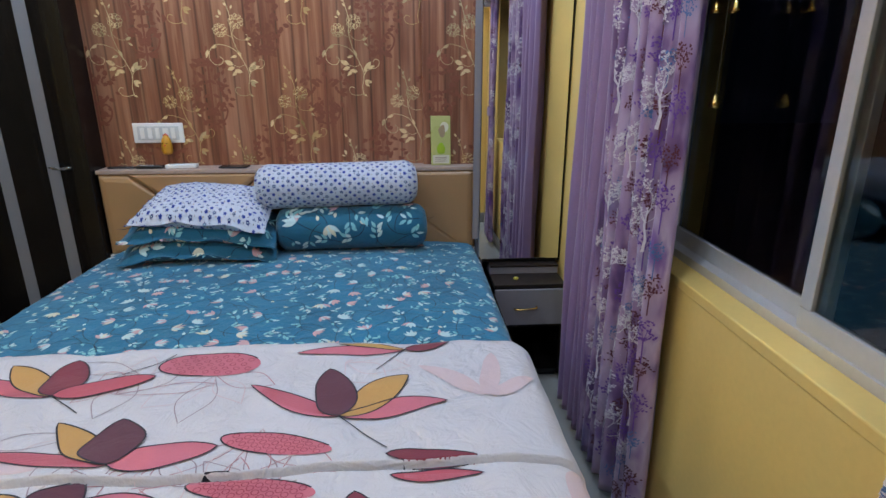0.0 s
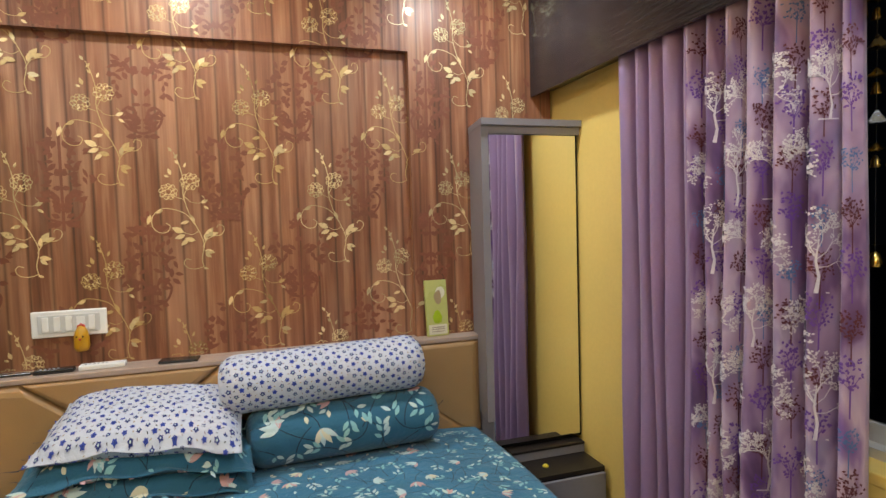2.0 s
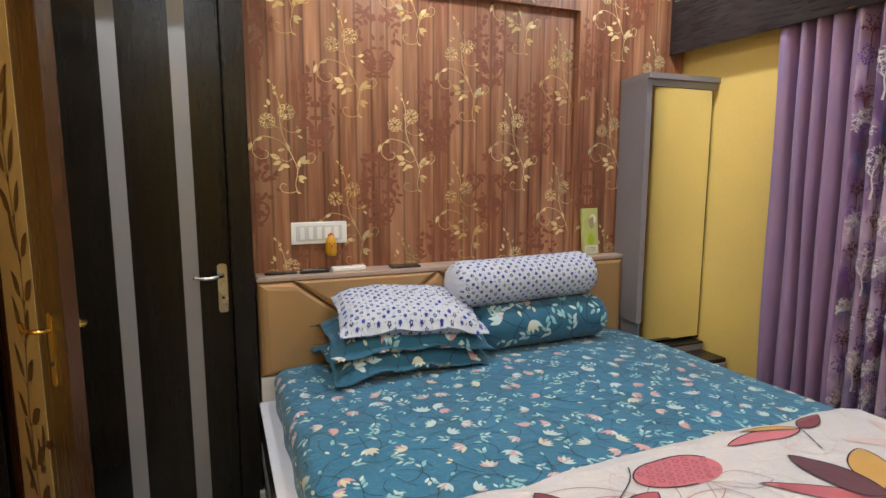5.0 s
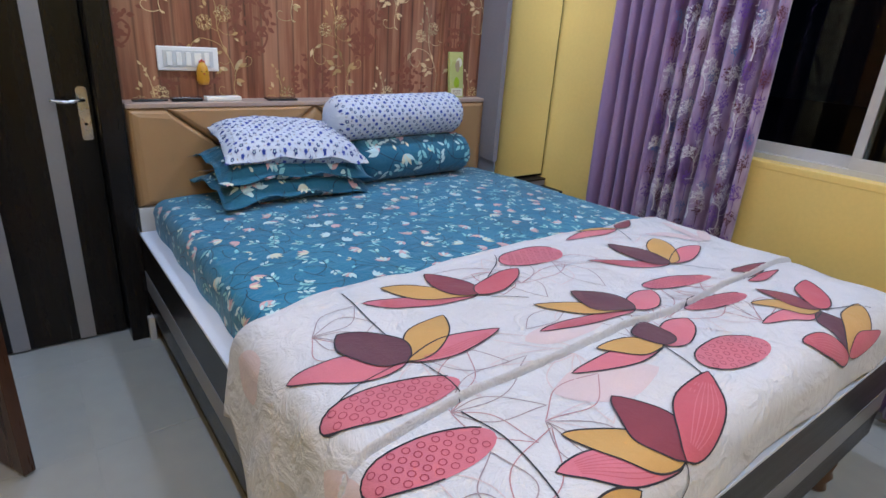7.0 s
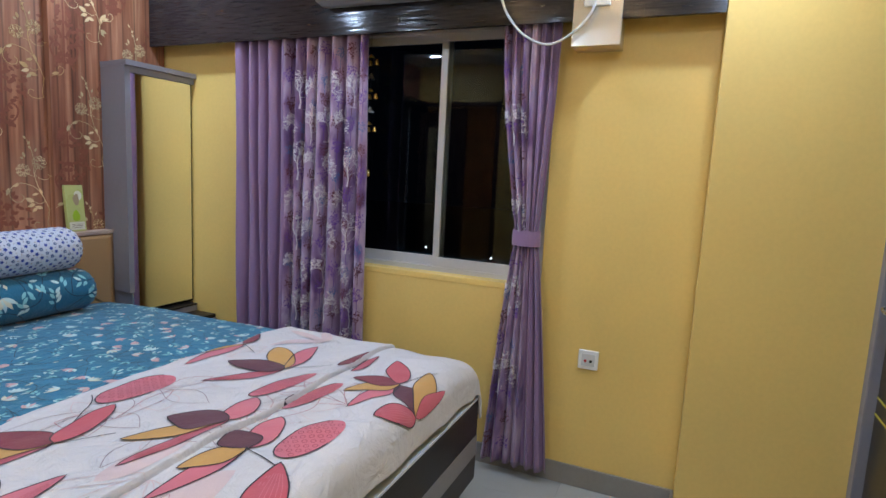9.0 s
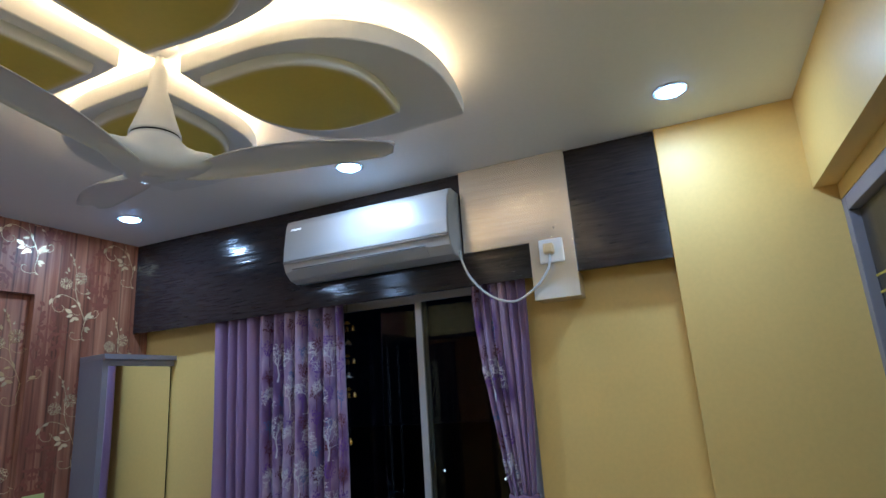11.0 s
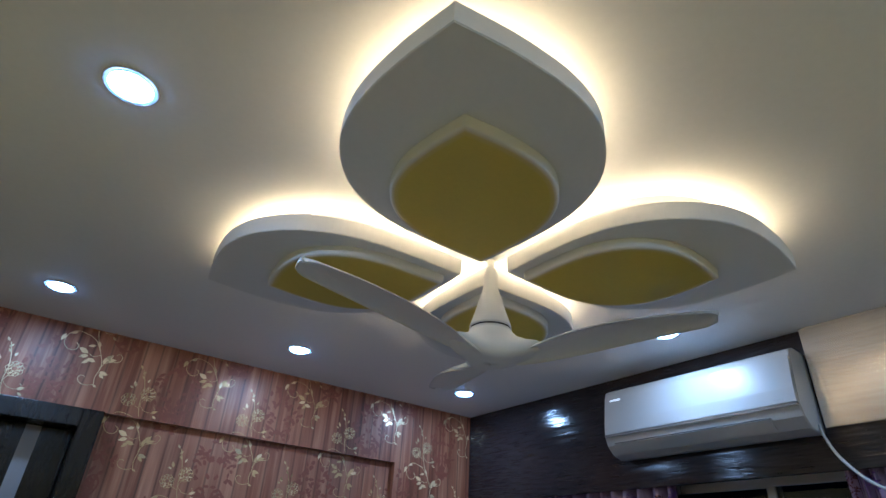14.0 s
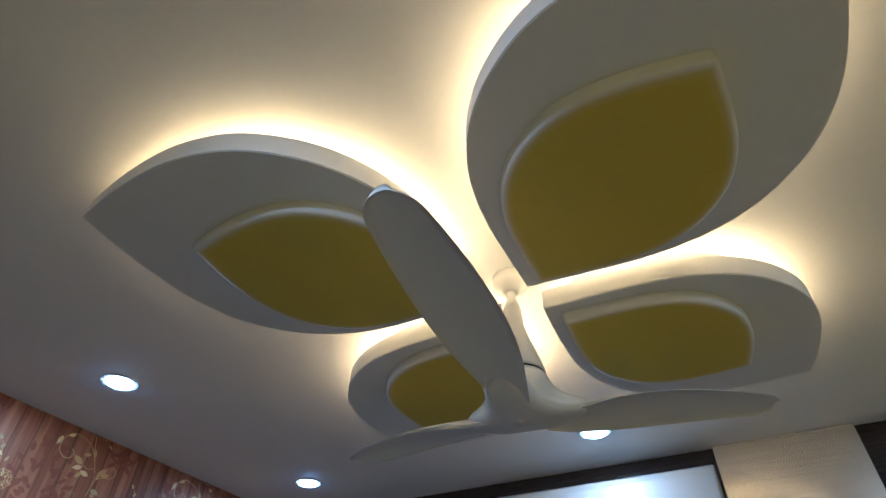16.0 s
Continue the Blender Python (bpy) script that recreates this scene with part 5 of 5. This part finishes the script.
def blue_dots(pr, rnd, u0, u1, v0, v1, step=0.0215):
    nu, nv = int((u1 - u0) / step), int((v1 - v0) / (step * 0.95))
    for i in range(nu + 1):
        for j in range(nv + 1):
            u = u0 + (i + rnd.uniform(-0.15, 0.15)) * step
            v = v0 + (j + rnd.uniform(-0.15, 0.15)) * step * 0.95
            if not (u0 <= u <= u1 and v0 <= v <= v1):
                continue
            if (i + j) % 2 == 0:
                a = rnd.uniform(0, 6)
                r = rnd.uniform(0.0090, 0.0106)
                P = [(u + r * (0.78 + 0.22 * math.cos(5 * k)) * math.cos(k + a), v + r * (0.78 + 0.22 * math.cos(5 * k)) * math.sin(k + a)) for k in np.linspace(0, 2 * math.pi, 15, endpoint=False)]
                deep = (i + 3 * j) % 4 == 0
                pr.fill("dotdeep" if deep else "dotblue", P, 0, 1)
                if deep:
                    pr.fill("leafw", disc(u, v, 0.0030, 6), 1, 1)
                else:
                    pr.fill("dotdeep", disc(u, v, 0.0022, 6), 1, 1)
            else:
                pr.fill(rnd.choice(("greyink", "ink", "dotgold")), leaf_poly(u, v, rnd.uniform(0, 6), 0.009, 0.0034, 3), 0, 1)


def leaf_motif(pr, rnd, u0, u1, v0, v1):
    sprigs(pr, rnd, u0, u1, v0, v1, 0.10, 1.1)


pillow("pillow", "teal leaf-printed pillow, lowest of the pile", M["pillowteal"], 0.315, 0.185, 0.11, pose(-0.86, 2.865, 0.712, 3, 2, 4), leaf_motif, seed=2)
pillow("pillow", "teal leaf-printed pillow, in the middle of the pile", M["pillowteal"], 0.315, 0.185, 0.11, pose(-0.85, 2.885, 0.795, 6, 3, 1), leaf_motif, seed=7)
pillow("pillow", "white pillow with small blue flowers, on top of the teal pillows", M["pillowwhite"], 0.295, 0.195, 0.135, pose(-0.835, 2.885, 0.885, 12, 3, -3), blue_dots, 0.012, seed=5)


def bolster(label, mat, x0, x1, y, z, r, m, motif, seed=1):
    e = thing("bolster", label, "bolster")
    L = x1 - x0

    def S(s, t):
        """s along the axis, t round it in metres."""
        q = min(max(s / L, 0), 1)
        end = min(q, 1 - q) * L
        k = 1.0 if end > 0.07 else math.sqrt(max(0.0, 1 - ((0.07 - end) / 0.07) ** 2)) * 0.62 + 0.38
        if end <= 0:
            k = 0.38
        rr = r * k * (1 + 0.03 * noise.noise(Vector((s * 6, t * 5, seed)))) + 0.0035 * math.sin(t / r * 24 + 2 * math.sin(t / r * 5)) * max(0.05, 1 - end / 0.13)
        a = t / r
        return tuple(m @ Vector((s - L / 2, -rr * math.sin(a) * 1.06, rr * math.cos(a) * 0.95)))
    ss = list(np.linspace(0, 0.08, 14)) + list(np.linspace(0.08, L - 0.08, 40))[1:-1] + list(np.linspace(L - 0.08, L, 14))
    ts = np.linspace(0, 2 * math.pi * r, 49)
    V = [S(s, t) for s in ss for t in ts[:-1]]
    n = len(ts) - 1
    F = []
    for i in range(len(ss) - 1):
        for j in range(n):
            F.append((i * n + j, i * n + (j + 1) % n, (i + 1) * n + (j + 1) % n, (i + 1) * n + j))
    F.append(tuple(range(n))[::-1])
    F.append(tuple((len(ss) - 1) * n + j for j in range(n)))
    mesh = bpy.data.meshes.new("roll")
    mesh.from_pydata(V, [], F)
    mesh.update()
    obj("roll", mesh, mat, e, smooth=True)
    pr = Prints(S, -0.001)
    motif(pr, random.Random(seed), 0.015, L - 0.015, -0.9 * r, 2.6 * r)
    pr.make(e, "print")


bolster("teal leaf-printed bolster lying on the bed against the headboard", M["pillowteal"], 0, 0.72, 0, 0, 0.110, pose(-0.175, 2.90, 0.765, 0, 0, 3), lambda pr, r, a, b, c, d: sprigs(pr, r, a, b, c, d, 0.105, 1.45), 3)
bolster("white bolster with small blue flowers, on top of the teal one", M["pillowwhite"], 0, 0.765, 0, 0, 0.110, pose(-0.240, 2.93, 0.968, 0, -0.8, 3), blue_dots, 9)


# ---- curtains ----
def tree(pr, rnd, u, v, size, col):
    """A printed tree standing on (u, v): a wide lacy one in white, small round ones with dripping trunks."""
    if col == "treew":
        pr.line(col, [(u - size * 0.12, v), (u + size * 0.12, v)], 0.003, 2)
        pr.line(col, [(u, v), (u + 0.005, v + size * 0.15), (u - 0.002, v + size * 0.3), (u + 0.003, v + size * 0.5)], size * 0.036, 2, taper=True)

        def branch(x, z, a, ln, depth):
            x1, z1 = x + ln * math.cos(a), z + ln * math.sin(a)
            xm, zm = (x + x1) / 2 + 0.1 * ln * math.sin(a), (z + z1) / 2 - 0.1 * ln * math.cos(a)
            pr.line(col, [(x, z), (xm, zm), (x1, z1)], 0.0008 + 0.0007 * depth, 2)
            if depth < 2:
                for k in range(8):
                    t = rnd.uniform(0.2, 1.1)
                    pr.fill(col, leaf_poly(x + ln * t * math.cos(a) + rnd.uniform(-0.004, 0.004), z + ln * t * math.sin(a), a + rnd.uniform(-1.6, 1.6), rnd.uniform(0.0045, 0.0075), 0.0042, 2), 2, 1)
            if depth:
                for d in (-0.8, -0.05, 0.7):
                    branch(x1, z1, a + d + rnd.uniform(-0.3, 0.3), ln * rnd.uniform(0.55, 0.75), depth - 1)
        for k, a in enumerate((0.25, 0.85, 1.35, 1.8, 2.3, 2.9)):
            branch(u, v + size * (0.24 + 0.08 * (k % 3)), a, size * 0.19, 2)
        return
    h = size * 0.42
    pr.line(col, [(u, v - size * rnd.uniform(0.1, 0.35)), (u, v + h)], size * 0.030, 1, taper=False)
    for a in (0.7, 1.2, 1.9, 2.5):
        pr.line(col, [(u, v + h * 0.8), (u + size * 0.22 * math.cos(a), v + h + size * 0.25 * math.sin(a))], size * 0.014, 1)
    for k in range(52):
        a, rr = rnd.uniform(0, 2 * math.pi), size * 0.29 * math.sqrt(rnd.random())
        rr *= 1 + 0.18 * math.sin(5 * a + size * 90)
        pr.fill(col, leaf_poly(u + rr * math.cos(a), v + h + size * 0.24 + rr * 1.15 * math.sin(a), rnd.uniform(0, 6.3), size * 0.085, size * 0.055, 2), 1, 1)


def curtain(name, label, y0, y1, xs, zt, zb, plain, waves, tie=None, seed=1, plain_side=1, amp=0.024):
    """A pleated curtain between y0 and y1 (full width at the top). tie: (z, centre, width, foot centre, foot width)."""
    e = thing(name, label, "curtain")
    W = abs(y1 - y0)

    def S(u, z):
        f = u / W
        n = waves
        ph = 2 * math.pi * n * (f + 0.012 * math.sin(5 * f * math.pi + seed))
        y = y0 + (y1 - y0) * f
        low = (zt - z) / (zt - zb)
        am = amp * (0.75 + 0.25 * low)
        if tie:
            tz, tc, tw, fc, fw = tie
            top_c = (y0 + y1) / 2
            if z > tz:
                k = (zt - z) / (zt - tz)
                k = k * k * (1.6 - 0.6 * k)
                c, w = top_c + (tc - top_c) * k, W + (tw - W) * k
            else:
                k = (tz - z) / (tz - zb)
                k = k ** 0.8
                c, w = tc + (fc - tc) * k, tw + (fw - tw) * k
            y = c + (f - 0.5) * w * (1 if y1 > y0 else -1)
            am = amp * (0.35 + 0.65 * min(1, w / W))
            ph *= 1.0
        else:
            y += 0.02 * low * math.sin(f * 7 + seed) + (0.05 * low * (1 if f < 0.5 else 0) * (f - 0.5))
        ridge = 1 - 2 * ((1 + math.sin(ph)) / 2) ** (1.6 if (f > plain) == (plain_side > 0) else 1.0)
        x = xs + am * ridge + 0.005 * math.sin(2.3 * ph + z * 2.1) + 0.004 * math.sin(z * 5 + f * 20)
        x = min(x, xs + amp + 0.010, EAST - 0.006)
        y += 0.35 * am * math.cos(ph) * (0.3 if tie else 0.5)
        return (x, y, z)
    cut = W * plain

    zs = np.linspace(zb, zt, 60)
    ua, ub = ((0, cut), (cut, W)) if plain_side > 0 else ((W - cut, W), (0, W - cut))
    sheet_mesh("plain_panel", S, np.linspace(*ua, 110), zs, M["lilac"], e, "plain lilac satin", 0.0015)
    sheet_mesh("printed_panel", S, np.linspace(*ub, 160), zs, M["print"], e, "purple satin printed with small trees", 0.0015)
    sgn = -1 if y1 > y0 else 1
    uu = np.linspace(ub[0], ub[1], 900)
    path = np.array([S(u, (zb + zt) / 2) for u in uu])
    run = np.concatenate([[0], np.cumsum(np.linalg.norm(np.diff(path, axis=0), axis=1))])
    span = float(run[-1])
    ls, gz = np.linspace(0, span, 500), np.linspace(zb - 0.05, zt + 0.01, 60)
    grid = np.array([[S(float(np.interp(l, run, uu)), float(z)) for z in gz] for l in ls])
    normal = np.cross(np.gradient(grid, axis=0), np.gradient(grid, axis=1))
    normal /= np.linalg.norm(normal, axis=2)[..., None]
    both = np.concatenate([grid, normal], axis=2)
    dl, dz = float(ls[1]), float(gz[1] - gz[0])

    def on_cloth(l, z, lift):
        """The point of the cloth at (l, z), from the grid."""
        a, b = min(max(l / dl, 0), 498.999), min(max((z - gz[0]) / dz, 0), 58.999)
        i, j = int(a), int(b)
        a, b = a - i, b - j
        q = (both[i, j] * (1 - a) + both[i + 1, j] * a) * (1 - b) + (both[i, j + 1] * (1 - a) + both[i + 1, j + 1] * a) * b
        return (q[0] + q[3] * lift, q[1] + q[4] * lift, q[2] + q[5] * lift)
    pr = Prints(None, 0.0012 * (1 if y1 < y0 else -1))
    pr.put = on_cloth
    rnd = random.Random(seed)
    n = 0
    row = 0
    z = zb + 0.04
    while z < zt - 0.14:
        k = row
        u = 0.04
        while u < span - 0.04:
            col, size = (("treeb", 0.105), ("treep", 0.115), ("treeb", 0.10), ("treep", 0.11), ("treec", 0.085))[(k * 3 + row) % 5]
            tree(pr, rnd, u, z + rnd.uniform(-0.01, 0.01), size, col)
            u += 0.094
            k += 1
        z += 0.125
        row += 1
    z, row = zb - 0.02, 0
    while z < zt - 0.2:
        u = (0.09, 0.20)[row % 2]
        while u < span - 0.10:
            if zb < z and z + 0.27 < zt:
                tree(pr, rnd, u, z + rnd.uniform(-0.02, 0.02), rnd.uniform(0.21, 0.27), "treew")
            u += rnd.uniform(0.23, 0.31)
        z += 0.19
        row += 1
    pr.make(e, "tree_print")
    if tie:
        tz, tc, tw, fc, fw = tie
        pts = [(xs + 0.034 * math.cos(a) - 0.002, tc + (tw / 2 + 0.016) * math.sin(a)) for a in np.linspace(0, 2 * math.pi, 40, endpoint=False)]
        bm = bmesh.new()
        lo = [bm.verts.new((x, y, tz - 0.035)) for x, y in pts]
        hi = [bm.verts.new((x, y, tz + 0.035 + 0.004 * math.sin(i))) for i, (x, y) in enumerate(pts)]
        for i in range(40):
            j = (i + 1) % 40
            bm.faces.new((lo[i], lo[j], hi[j], hi[i]))
        part("tie_band", bm, M["lilac"], e, "lilac tie band", smooth=True)
    return e


curtain("curtain", "purple curtain, plain lilac and tree-printed, hanging beside the window", 2.508, 1.665, 0.812, 2.12, 0.05, 0.41, 10.5, seed=3, amp=0.046)
curtain("curtain", "narrow purple curtain gathered by a tie band", 0.95, 0.69, 0.808, 2.12, 0.055, 0.40, 6.0, tie=(1.16, 0.787, 0.10, 0.780, 0.33), seed=6, plain_side=-1, amp=0.018)


def wind_chime():
    e = thing("wind_chime", "brass wind chime with small bells hanging by the window", "wind chime", at=(0.905, 1.70, 0))
    part("cord", tube([(0, 0, 2.12), (0, 0.001, 1.8), (0, 0, 1.40)], 0.0012, 6), M["black"], e)
    for k, z in enumerate((1.985, 1.815, 1.645)):
        part("tier_plate", lathe([(0.018, z + 0.022), (0.020, z + 0.024), (0.004, z + 0.040)], (0, 0, 0), n=16), M["brass"], e)
        for a in (30, 150, 270):
            c = (0.026 * math.cos(radians(a)), 0.034 * math.sin(radians(a)), z)
            part("bell", lathe([(0.0125, -0.014), (0.010, -0.006), (0.009, 0.004), (0.006, 0.012), (0.002, 0.015)], c, n=16), M["brass"], e, "small brass bell", smooth=True)
        if k < 2:
            part("roof", lathe([(0.028, z - 0.085), (0.014, z - 0.070), (0.003, z - 0.055)], (0, 0, 0), n=4), M["chrome"], e)
    part("end_bell", lathe([(0.016, 1.40), (0.014, 1.415), (0.008, 1.432), (0.002, 1.436)], (0, 0, 0), n=16), M["brass"], e, smooth=True)


wind_chime()


# ---- switches and small things ----
def switch_board():
    e = thing("switch_board", "white modular switch plate on the wallpapered wall", "switch")
    x0, x1, z0, z1, y = -1.268, -1.022, 1.146, 1.244, 3.1765
    part("plate", box((x0, y - 0.010, z0), (x1, y, z1), 0.004), M["switchwhite"], e)
    part("insert", box((x0 + 0.022, y - 0.0125, z0 + 0.016), (x1 - 0.022, y - 0.0102, z1 - 0.016), 0.001), M["whitegloss"], e)
    for k in range(5):
        a = x0 + 0.036 + k * 0.0375
        if k == 3:
            s = part("socket_face", box((a - 0.002, y - 0.0140, z0 + 0.024), (a + 0.026, y - 0.0127, z1 - 0.024), 0.0005), M["switchwhite"], e)
            continue
        part("rocker", box((a, y - 0.0158, z0 + 0.022), (a + 0.021, y - 0.0127, z1 - 0.022), 0.002), M["switchwhite"], e)
    t = thing("toy_plug_cover", "orange toy-shaped night light plugged into the switch board", "night light")
    bm = lathe([(0.004, 1.092), (0.020, 1.095), (0.026, 1.11), (0.025, 1.145), (0.021, 1.165), (0.013, 1.182), (0.004, 1.188)], (-1.100, y - 0.040, 0), n=24)
    part("body", bm, M["toy"], t, smooth=True)
    for dx, h in ((-0.008, 1.192), (0.0, 1.197), (0.008, 1.192)):
        part("crest", lathe([(0.005, h - 0.012), (0.0055, h - 0.004), (0.002, h)], (-1.100 + dx, y - 0.040, 0), n=10), M["red"], t, smooth=True)
    for dx in (-0.010, 0.010):
        part("eye", lathe([(0.003, 0), (0.003, -0.003)], (-1.100 + dx, y - 0.0625, 1.150), "y", 8), M["black"], t)
    part("beak", lathe([(0.005, 0), (0.001, -0.008)], (-1.100, y - 0.064, 1.140), "y", 8), M["red"], t)
    part("plug_back", box((-1.112, y - 0.022, 1.15), (-1.088, y - 0.0142, 1.178)), M["switchwhite"], t)


switch_board()


def wall_socket():
    e = thing("wall_socket", "white two-pin wall socket low on the yellow wall", "socket")
    x = EAST - 0.0005
    part("plate", box((x - 0.010, 0.428, 0.577), (x, 0.518, 0.667), 0.004), M["switchwhite"], e)
    part("insert", box((x - 0.0125, 0.444, 0.594), (x - 0.0102, 0.502, 0.650), 0.001), M["whitegloss"], e)
    for k, dy in enumerate((-0.012, 0.012)):
        part("pin_slot", lathe([(0.0065, 0), (0.0065, -0.003)], (x - 0.0127, 0.473 + dy, 0.618), "x", 12), M["red"] if k else M["black"], e, "dark pin hole")


wall_socket()


def flat_card():
    e = thing("gift_card_box", "lime green boxed bottle card standing on the headboard ledge", "card box")
    m = pose(0.269, 3.112, HZ, -6, 0, 3)
    bm = box((-0.05, -0.010, 0.0005), (0.05, 0.010, 0.246), 0.002)
    bmesh.ops.transform(bm, matrix=m, verts=bm.verts)
    part("box", bm, M["card"], e)
    S = lambda u, v: tuple(m @ Vector((u, -0.0102, v)))
    pr = Prints(S, 0.0005)
    pr.fill("leafc", [(-0.042, 0.008), (0.042, 0.008), (0.042, 0.05), (-0.042, 0.05)], 0, 1)
    pr.fill("leafc", disc(0.018, 0.19, 0.022, 14, 1.2), 0, 1)
    pr.fill("dotgold", smooth_line([(-0.012, 0.18), (0.0, 0.14), (0.02, 0.15), (0.016, 0.20)], 4, True), 1, 1)
    for z in (0.020, 0.030, 0.038):
        pr.line("treeb", [(-0.03, z), (0.03, z)], 0.002, 1)
    pr.make(e, "print")
    bm = lathe([(0.026, 0.052), (0.034, 0.062), (0.036, 0.085), (0.028, 0.115), (0.013, 0.135), (0.010, 0.15), (0.010, 0.165)], (0, -0.012, 0), n=16)
    bmesh.ops.transform(bm, matrix=m @ Matrix.Diagonal((1, 0.25, 1, 1)), verts=bm.verts)
    part("bottle_relief", bm, M["bottle"], e, "raised pale green bottle shape", smooth=True)


flat_card()


def slim(name, label, cat, x0, x1, y0, y1, h, mat, turn, z=HZ, keys=0):
    e = thing(name, label, cat, at=((x0 + x1) / 2, (y0 + y1) / 2, z))
    e.rotation_euler = (0, 0, radians(turn))
    a, b = (x1 - x0) / 2, (y1 - y0) / 2
    part("body", box((-a, -b, 0.0005), (a, b, h), 0.004, segs=3), mat, e)
    for k in range(keys):
        part("button", lathe([(0.004, h - 0.0005), (0.0035, h + 0.0015)], (-a + 0.02 + 0.0135 * k, 0, 0), n=10), M["whitegloss"] if mat != M["switchwhite"] else M["acgrey"], e)


slim("remote_control", "thin black tablet pen lying on the headboard ledge", "remote control", -1.39, -1.255, 3.10, 3.125, 0.010, M["black"], 1)
slim("remote_control", "black remote control lying on the headboard ledge", "remote control", -1.245, -1.12, 3.085, 3.125, 0.016, M["black"], 2, keys=5)
slim("remote_control", "white air conditioner remote control lying on the headboard ledge", "remote control", -1.105, -0.955, 3.090, 3.135, 0.019, M["switchwhite"], 3, keys=6)
slim("mobile_phone", "black mobile phone lying on the headboard ledge", "phone", -0.84, -0.70, 3.07, 3.135, 0.010, M["black"], -4)


def bag():
    e = thing("leather_bag", "slate grey bag with orange leather edging on the floor", "bag")
    # a slumped upright flap over an open leather body
    def quad(name, pts, mat, t, label=""):
        a, b, c, d = [Vector(p) for p in pts]
        n = (b - a).cross(d - a).normalized() * t
        bm = bmesh.new()
        f = [bm.verts.new(p) for p in (a, b, c, d)]
        g = [bm.verts.new(p + n) for p in (a, b, c, d)]
        bm.faces.new(f)
        bm.faces.new(g)
        for i in range(4):
            bm.faces.new((f[i], f[(i + 1) % 4], g[(i + 1) % 4], g[i]))
        bmesh.ops.recalc_face_normals(bm, faces=bm.faces)
        bmesh.ops.bevel(bm, geom=list(bm.edges), offset=t * 0.3, segments=2, affect="EDGES")
        return part(name, bm, mat, e, label)
    flap = [(-0.606, 0.610, 0.050), (-0.531, 0.515, 0.050), (-0.244, 0.681, 0.110), (-0.429, 0.818, 0.110)]
    quad("front_flap", flap, M["sliver"], 0.010, "slate fabric flap")
    quad("back_panel", [(-0.541, 0.801, 0.020), (-0.531, 0.515, 0.012), (-0.244, 0.701, 0.030), (-0.185, 0.832, 0.030)], M["orange"], 0.010, "orange leather panel")
    quad("side_gusset", [(-0.636, 0.610, 0.012), (-0.610, 0.610, 0.048), (-0.433, 0.818, 0.106), (-0.479, 0.848, 0.015)], M["orange"], 0.006)
    part("base", prism([(-0.606, 0.610), (-0.531, 0.515), (-0.244, 0.681), (-0.429, 0.818)], 0.001, 0.035, 0.004), M["orange"], e, "orange leather base")
    a, b, c, d = [Vector(q) + Vector((0, 0, 0.012)) for q in flap]
    part("piping", tube(smooth_line([tuple(a), tuple(a.lerp(d, 0.5) + Vector((0, 0, 0.004))), tuple(d), tuple(d.lerp(c, 0.5) + Vector((0, 0, -0.004))), tuple(c)], 5), 0.0055, 8), M["orange"], e, "rolled leather edge", smooth=True)

bag()


# ---- far lights outside the window ----
def far_light(x, y, z, r):
    o = part("far_street_lamp", lathe([(r * 0.6, -r), (r, 0), (r * 0.6, r)], (x, y, z), n=10), M["far"], smooth=True)
    tagged(o, "tiny white lamp far off in the dark", "lamp", "far lamps outside")


for x, y, z in ((30.0, 15.0, -3.2), (30.2, 14.4, -3.0), (31.0, 11.0, -3.6)):
    far_light(x, y, z, 0.07)
gr = part("ground", box((1.6, -60, -6.2), (120, 80, -6.0)), M["seam"])
structure(gr, "dark ground outside at night")


# ---- floor tiles ----
def floor_tiles():
    floor = bpy.data.objects["floor"]
    size, gap = 0.60, 0.00035
    mesh = bpy.data.meshes.new("tile")
    bm = box((gap, gap, -0.010), (size - gap, size - gap, 0.0), 0.0004, segs=1)
    bm.to_mesh(mesh)
    bm.free()
    mesh.materials.append(M["floor"])
    for i in range(9):
        for j in range(8):
            x, y = -4.15 + i * size, -1.25 + j * size
            if x > EAST + 0.02 or (x < WEST - 0.6 and not 0.5 < y < 4):
                continue
            t = new("tile", mesh)
            t.location = (x, y, 0)
            t.parent = floor


floor_tiles()
